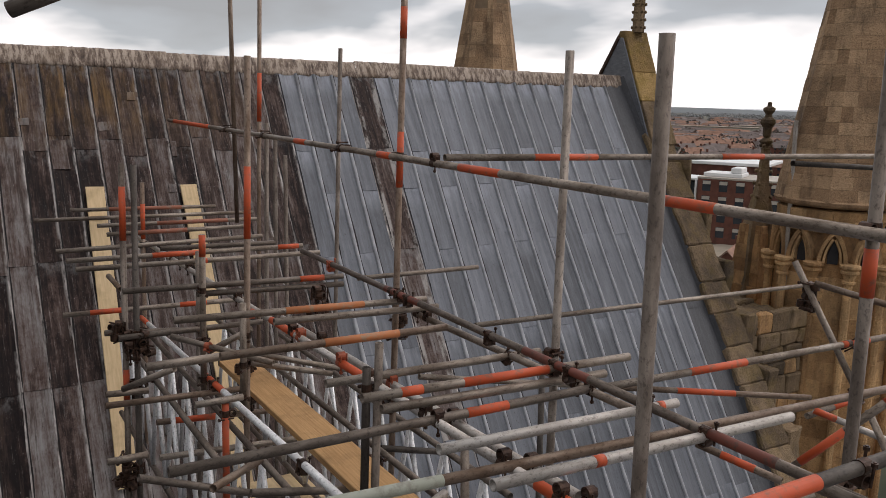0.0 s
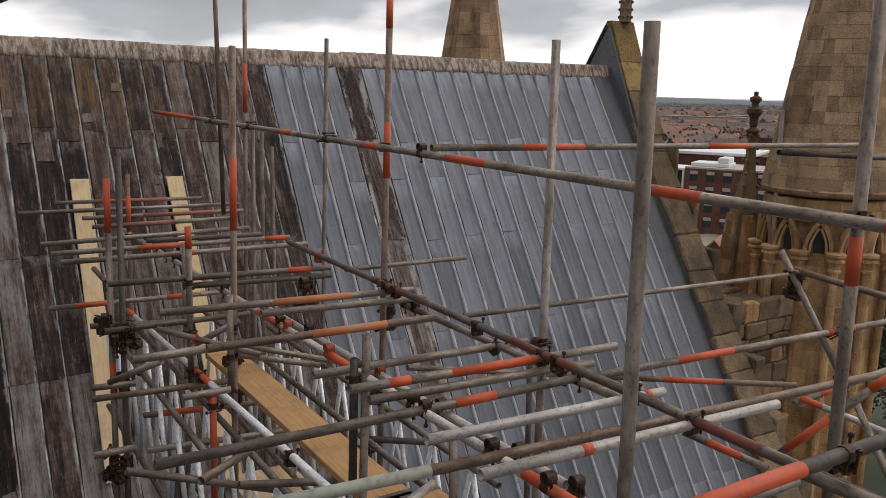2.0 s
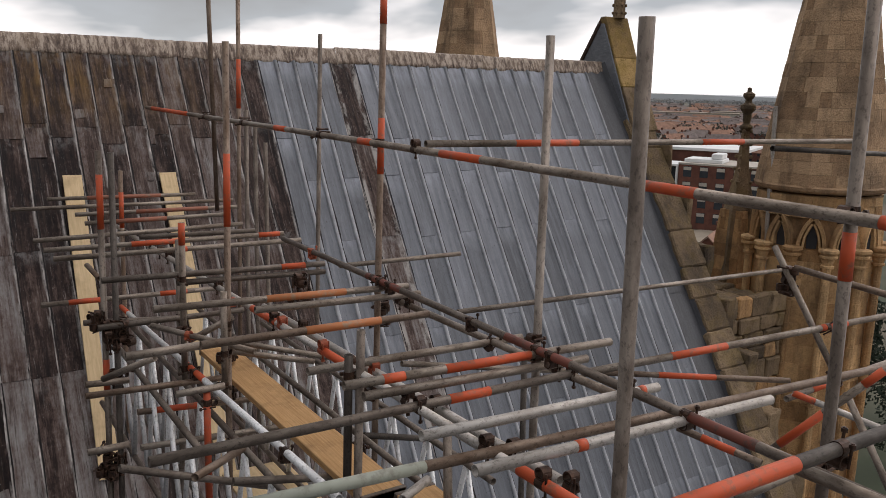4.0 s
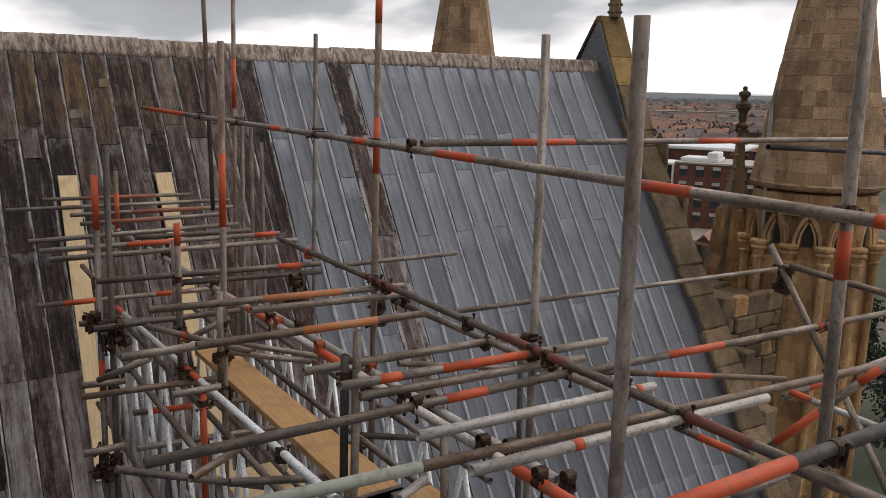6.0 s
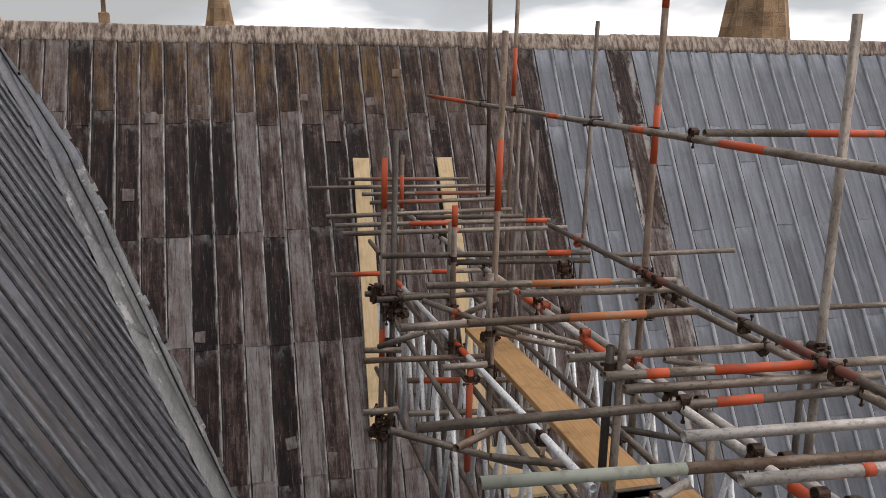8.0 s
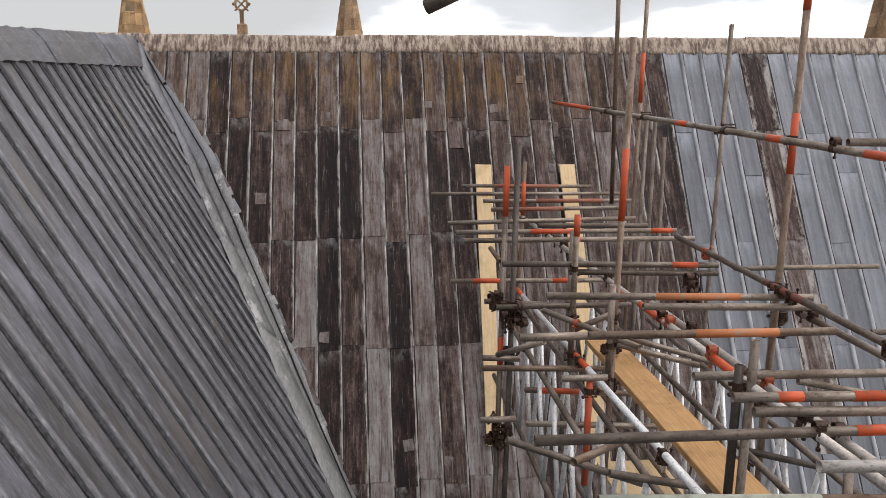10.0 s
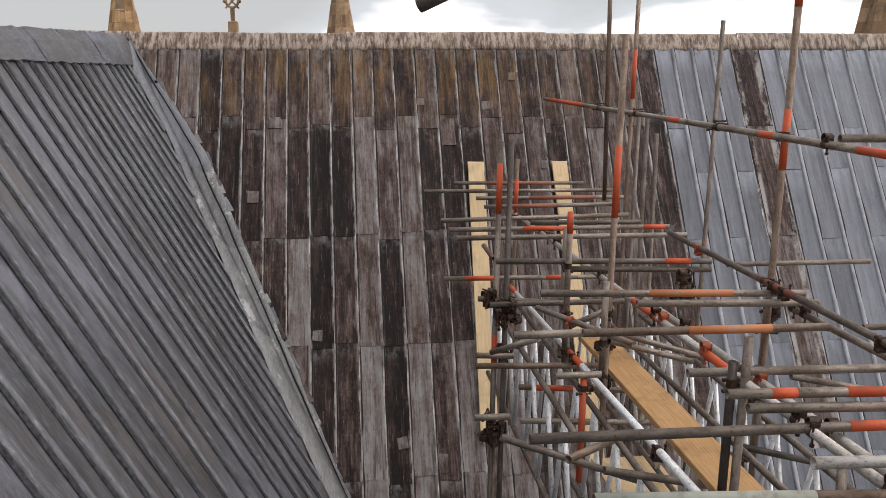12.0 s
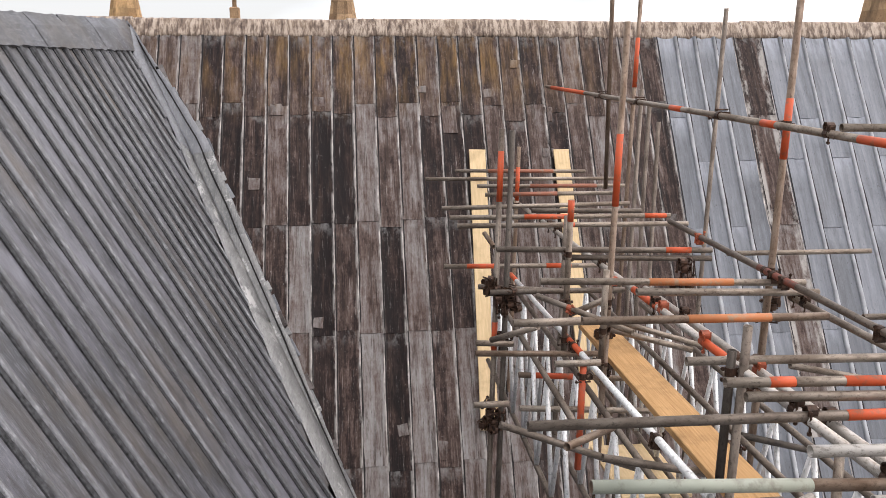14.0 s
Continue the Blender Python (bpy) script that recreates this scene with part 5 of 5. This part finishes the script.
def gabled(bm_w, bm_r, c, w, d, h, rise, turn):
    """Adds walls to one mesh and a pitched roof with eaves to another."""
    m = Matrix.Translation(c) @ Matrix.Rotation(turn, 4, "Z")
    a = [bm_w.verts.new(m @ Vector(p)) for p in ((-w, -d, 0), (w, -d, 0), (w, d, 0), (-w, d, 0), (-w, -d, h), (w, -d, h), (w, d, h), (-w, d, h), (-w, 0, h + rise * 0.96), (w, 0, h + rise * 0.96))]
    for f in ((0, 1, 5, 4), (2, 3, 7, 6), (1, 2, 6, 9, 5), (3, 0, 4, 8, 7)):
        bm_w.faces.new([a[i] for i in f])
    e, t = 0.35, 0.18
    k = rise / d
    for sg in (-1, 1):
        p = [(-w - e, sg * (d + e), h - e * k), (w + e, sg * (d + e), h - e * k), (w + e, 0, h + rise), (-w - e, 0, h + rise)]
        lo = [bm_r.verts.new(m @ Vector(q)) for q in p]
        hi = [bm_r.verts.new(m @ Vector((q[0], q[1], q[2] + t))) for q in p]
        for f in ((lo[0], lo[1], lo[2], lo[3]), (hi[3], hi[2], hi[1], hi[0]), (lo[1], lo[0], hi[0], hi[1]), (lo[2], lo[1], hi[1], hi[2]), (lo[0], lo[3], hi[3], hi[0])):
            bm_r.faces.new(f)


def house(c, w, d, h, rise, turn, wall, roof, label):
    root = tagged(new("house"), label, "house", "houses of the old town")
    bw, br = bmesh.new(), bmesh.new()
    gabled(bw, br, Vector((0, 0, 0)), w, d, h, rise, 0)
    root.matrix_basis = Matrix.Translation(c) @ Matrix.Rotation(turn, 4, "Z")
    part("wall", bw, wall, root)
    bmesh.ops.recalc_face_normals(br, faces=br.faces[:])
    part("roof", br, roof, root)
    bm = bmesh.new()
    box(bm, (w * 0.7 - 0.4, -0.4, h + rise * 0.6), (w * 0.7 + 0.4, 0.4, h + rise + 1.2))
    part("chimney", bm, BRICK, root)
    for sg in (-1, 1):
        for q in range(3):
            for z in (1.0, 3.6):
                bm = bmesh.new()
                box(bm, (-w * 0.65 + q * w * 0.6, sg * (d + 0.02) - 0.05, z), (-w * 0.65 + q * w * 0.6 + 1.0, sg * (d + 0.02) + 0.05, z + 1.3))
                part("window", bm, PANE, root)
    return root


house(far(51.9, 128), 5.0, 3.2, 4.5, 3.2, 0.5, BRICK, TILE, "small brick house with a bright orange pantile roof")
rng = random.Random(77)
for k in range(46):
    az, dist = rng.uniform(41, 60), rng.uniform(290, 560)
    tile = rng.random() < 0.45
    house(far(az, dist), rng.uniform(5, 10), rng.uniform(3.4, 4.6), rng.uniform(4.6, 5.8), rng.uniform(3.0, 4.4), rng.uniform(0, math.pi),
          BRICK if rng.random() < 0.75 else RENDERED, TILE if tile else SLATE,
          "brick house with an orange pantile roof" if tile else "brick house with a dull brown tiled roof")
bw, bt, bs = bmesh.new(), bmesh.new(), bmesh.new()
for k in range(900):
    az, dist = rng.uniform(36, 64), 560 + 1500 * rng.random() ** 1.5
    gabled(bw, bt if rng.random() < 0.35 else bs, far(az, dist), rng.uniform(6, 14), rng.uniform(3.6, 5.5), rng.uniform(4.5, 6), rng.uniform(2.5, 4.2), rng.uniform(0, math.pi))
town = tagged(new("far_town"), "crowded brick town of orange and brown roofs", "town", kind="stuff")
# far brick walls have haze mixed into their colour
for name, bm, mat in (("wall", bw, plain("haze_paled_brick", (0.22, 0.155, 0.135), 0.9, 0.3, 0.6)), ("tiled_roof", bt, TILE), ("brown_roof", bs, SLATE)):
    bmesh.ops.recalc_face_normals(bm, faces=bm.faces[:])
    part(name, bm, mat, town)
for az, dist, w in ((49.5, 900, 52), (52.3, 1000, 18), (55.5, 1150, 40)):
    root = tagged(new("long_block"), "long low pale modern block among the houses", "building")
    root.matrix_basis = Matrix.Translation(far(az, dist)) @ Matrix.Rotation(radians(-az), 4, "Z")
    part("wall", bevelled_box((-w, -8, 0), (w, 8, 9.0), 0.1), RENDERED, root)
    part("roof", bevelled_box((-w - 0.5, -8.5, 9.0), (w + 0.5, 8.5, 9.8), 0.1), CONCRETE, root)


def crown(bm, c, r, seed):
    """A loose clump of small leaf tufts with gaps."""
    g = random.Random(seed)
    for _ in range(60):
        v = Vector((g.gauss(0, 1), g.gauss(0, 1), g.gauss(0, 1))).normalized() * r * g.uniform(0.35, 1.0) ** 0.6
        v.z *= 0.8
        s = r * g.uniform(0.10, 0.22)
        p = [bm.verts.new(c + v + Vector((g.uniform(-s, s), g.uniform(-s, s), g.uniform(-s, s)))) for _ in range(4)]
        for f in ((0, 1, 2), (0, 2, 3), (0, 3, 1), (1, 3, 2)):
            bm.faces.new([p[i] for i in f])


bm1, bm2 = bmesh.new(), bmesh.new()
for k in range(420):
    az, dist = rng.uniform(36, 64), 320 + 1900 * rng.random()
    r = rng.uniform(2.5, 5.5)
    crown(bm1 if rng.random() < 0.75 else bm2, far(az, dist) + Vector((0, 0, r * 1.1 + 1)), r, k)
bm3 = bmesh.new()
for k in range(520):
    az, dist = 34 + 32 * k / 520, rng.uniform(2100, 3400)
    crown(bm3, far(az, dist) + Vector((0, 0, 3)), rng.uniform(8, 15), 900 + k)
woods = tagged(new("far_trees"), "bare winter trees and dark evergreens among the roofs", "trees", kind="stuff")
# crowns turn paler and greyer with distance: haze put into their colours
part("bare_crowns", bm1, plain("haze_paled_bare_crown", (0.135, 0.112, 0.098), 0.95, 0.3, 0.3), woods)
part("dark_crowns", bm2, plain("haze_paled_evergreen", (0.060, 0.066, 0.055), 0.95, 0.3, 0.3), woods)
part("distant_wood", bm3, plain("haze_grey_woodland", (0.27, 0.275, 0.28), 1.0, 0.2, 0.02), woods)
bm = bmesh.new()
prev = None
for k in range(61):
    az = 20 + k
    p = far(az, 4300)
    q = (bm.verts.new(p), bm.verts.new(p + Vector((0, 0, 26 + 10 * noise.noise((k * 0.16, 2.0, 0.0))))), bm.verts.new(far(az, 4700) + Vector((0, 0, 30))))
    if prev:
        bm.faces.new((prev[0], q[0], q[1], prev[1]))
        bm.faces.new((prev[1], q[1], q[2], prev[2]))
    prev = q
# pale grey-blue base colour imitates haze over the hills
tagged(link("backdrop", bm, plain("haze_tinted_low_hills", (0.56, 0.585, 0.61), 1.0, 0.08, 0.004)), "hazy grey-blue low hills along the horizon", "hills", kind="structure")

# brick office building below the turret
office = tagged(new("office_building"), "modern red-brick block with white rooftop plant", "building")
office.matrix_basis = Matrix.Translation(far(50.9, 178)) @ Matrix.Rotation(radians(-50.9 - 12), 4, "Z")
part("wall", bevelled_box((-5.2, 0, 0), (16, 14, 13.6), 0.05), BRICK, office)
part("parapet", bevelled_box((-5.3, -0.1, 13.5), (16.1, 14.1, 13.9), 0.05), RENDERED, office)
part("roof_plant", bevelled_box((-4.6, 2, 13.9), (3.2, 9, 14.7), 0.1), WHITE, office, "white rooftop plant casing")
part("plant_hood", bevelled_box((0.8, 2.5, 14.7), (3.0, 8, 15.9), 0.2), WHITE, office)
part("canopy", bevelled_box((-10.5, 0.5, 13.0), (-4.5, 9, 13.5), 0.1), WHITE, office, "flat white canopy")
part("canopy_post", bevelled_box((-5.9, 0.4, 7.0), (-5.4, 0.9, 13.1), 0.05), WHITE, office)
part("rear_wing", bevelled_box((-12, 16, 0), (2, 34, 15.5), 0.1), BRICK, office)
part("wing_roof", bevelled_box((-12.6, 15.4, 15.5), (6, 34.6, 16.2), 0.1), WHITE, office)
part("glazed_wing", bevelled_box((-10.8, 2.5, 0), (-5.3, 12, 12.6), 0.1), PANE, office, "dark glazed stair wing")
for storey in range(4):
    for q in range(5):
        x, z = -4.2 + 3.4 * q, 1.4 + 3.2 * storey
        win = part("window", bevelled_box((x, -0.06, z), (x + 1.7, 0.06, z + 2.2), 0.02), PANE, office)
        part("blind", bevelled_box((x + 0.05, -0.09, z + 1.4), (x + 1.65, -0.05, z + 2.1), 0.01), RENDERED, win)
tagged(link("pavement", bevelled_box((112, 82, 0.0), (150, 112, 0.12), 0.05), CONCRETE), "pale paved yard beside the office block", "pavement", kind="structure")

# churchyard evergreens below the turret
for x, y, r, seed in ((60.0, 28.5, 5.0, 61), (67.5, 36.0, 5.5, 62), (71.0, 30.0, 5.0, 63)):
    tree = tagged(new("evergreen_tree"), "dark evergreen churchyard tree with a dense ragged crown", "tree", "churchyard trees")
    tree.location = (x, y, 0)
    bm = bmesh.new()
    lathe(bm, 9, ((0.42, 0.0), (0.30, 0.5), (0.24, 3.0), (0.14, 6.0), (0.05, 8.5)))
    for q in range(9):
        a, z = 2.4 * q, 2.2 + 0.6 * q
        arm = bmesh.new()
        prism(arm, 5, 0.09, 0.02, 0.0, 3.2 - 0.2 * q)
        arm.transform(pose(0, 0, z, 0, 0, math.degrees(a)) @ pose(0, 0, 0, 0, 62, 0))
        tmp = bpy.data.meshes.new("limb")
        arm.to_mesh(tmp)
        arm.free()
        bm.from_mesh(tmp)
        bpy.data.meshes.remove(tmp)
    part("trunk", bm, WOOD, tree)
    bm = bmesh.new()
    g = random.Random(seed)
    for q in range(34):
        z = g.uniform(0.25, 1.0)
        a, w = g.uniform(0, 6.28), r * (1.08 - z) * g.uniform(0.3, 0.85)
        crown(bm, Vector((w * math.cos(a), w * math.sin(a), 10.5 * z)), g.uniform(0.9, 1.6), seed * 100 + q)
    part("crown", bm, EVERGREEN, tree)
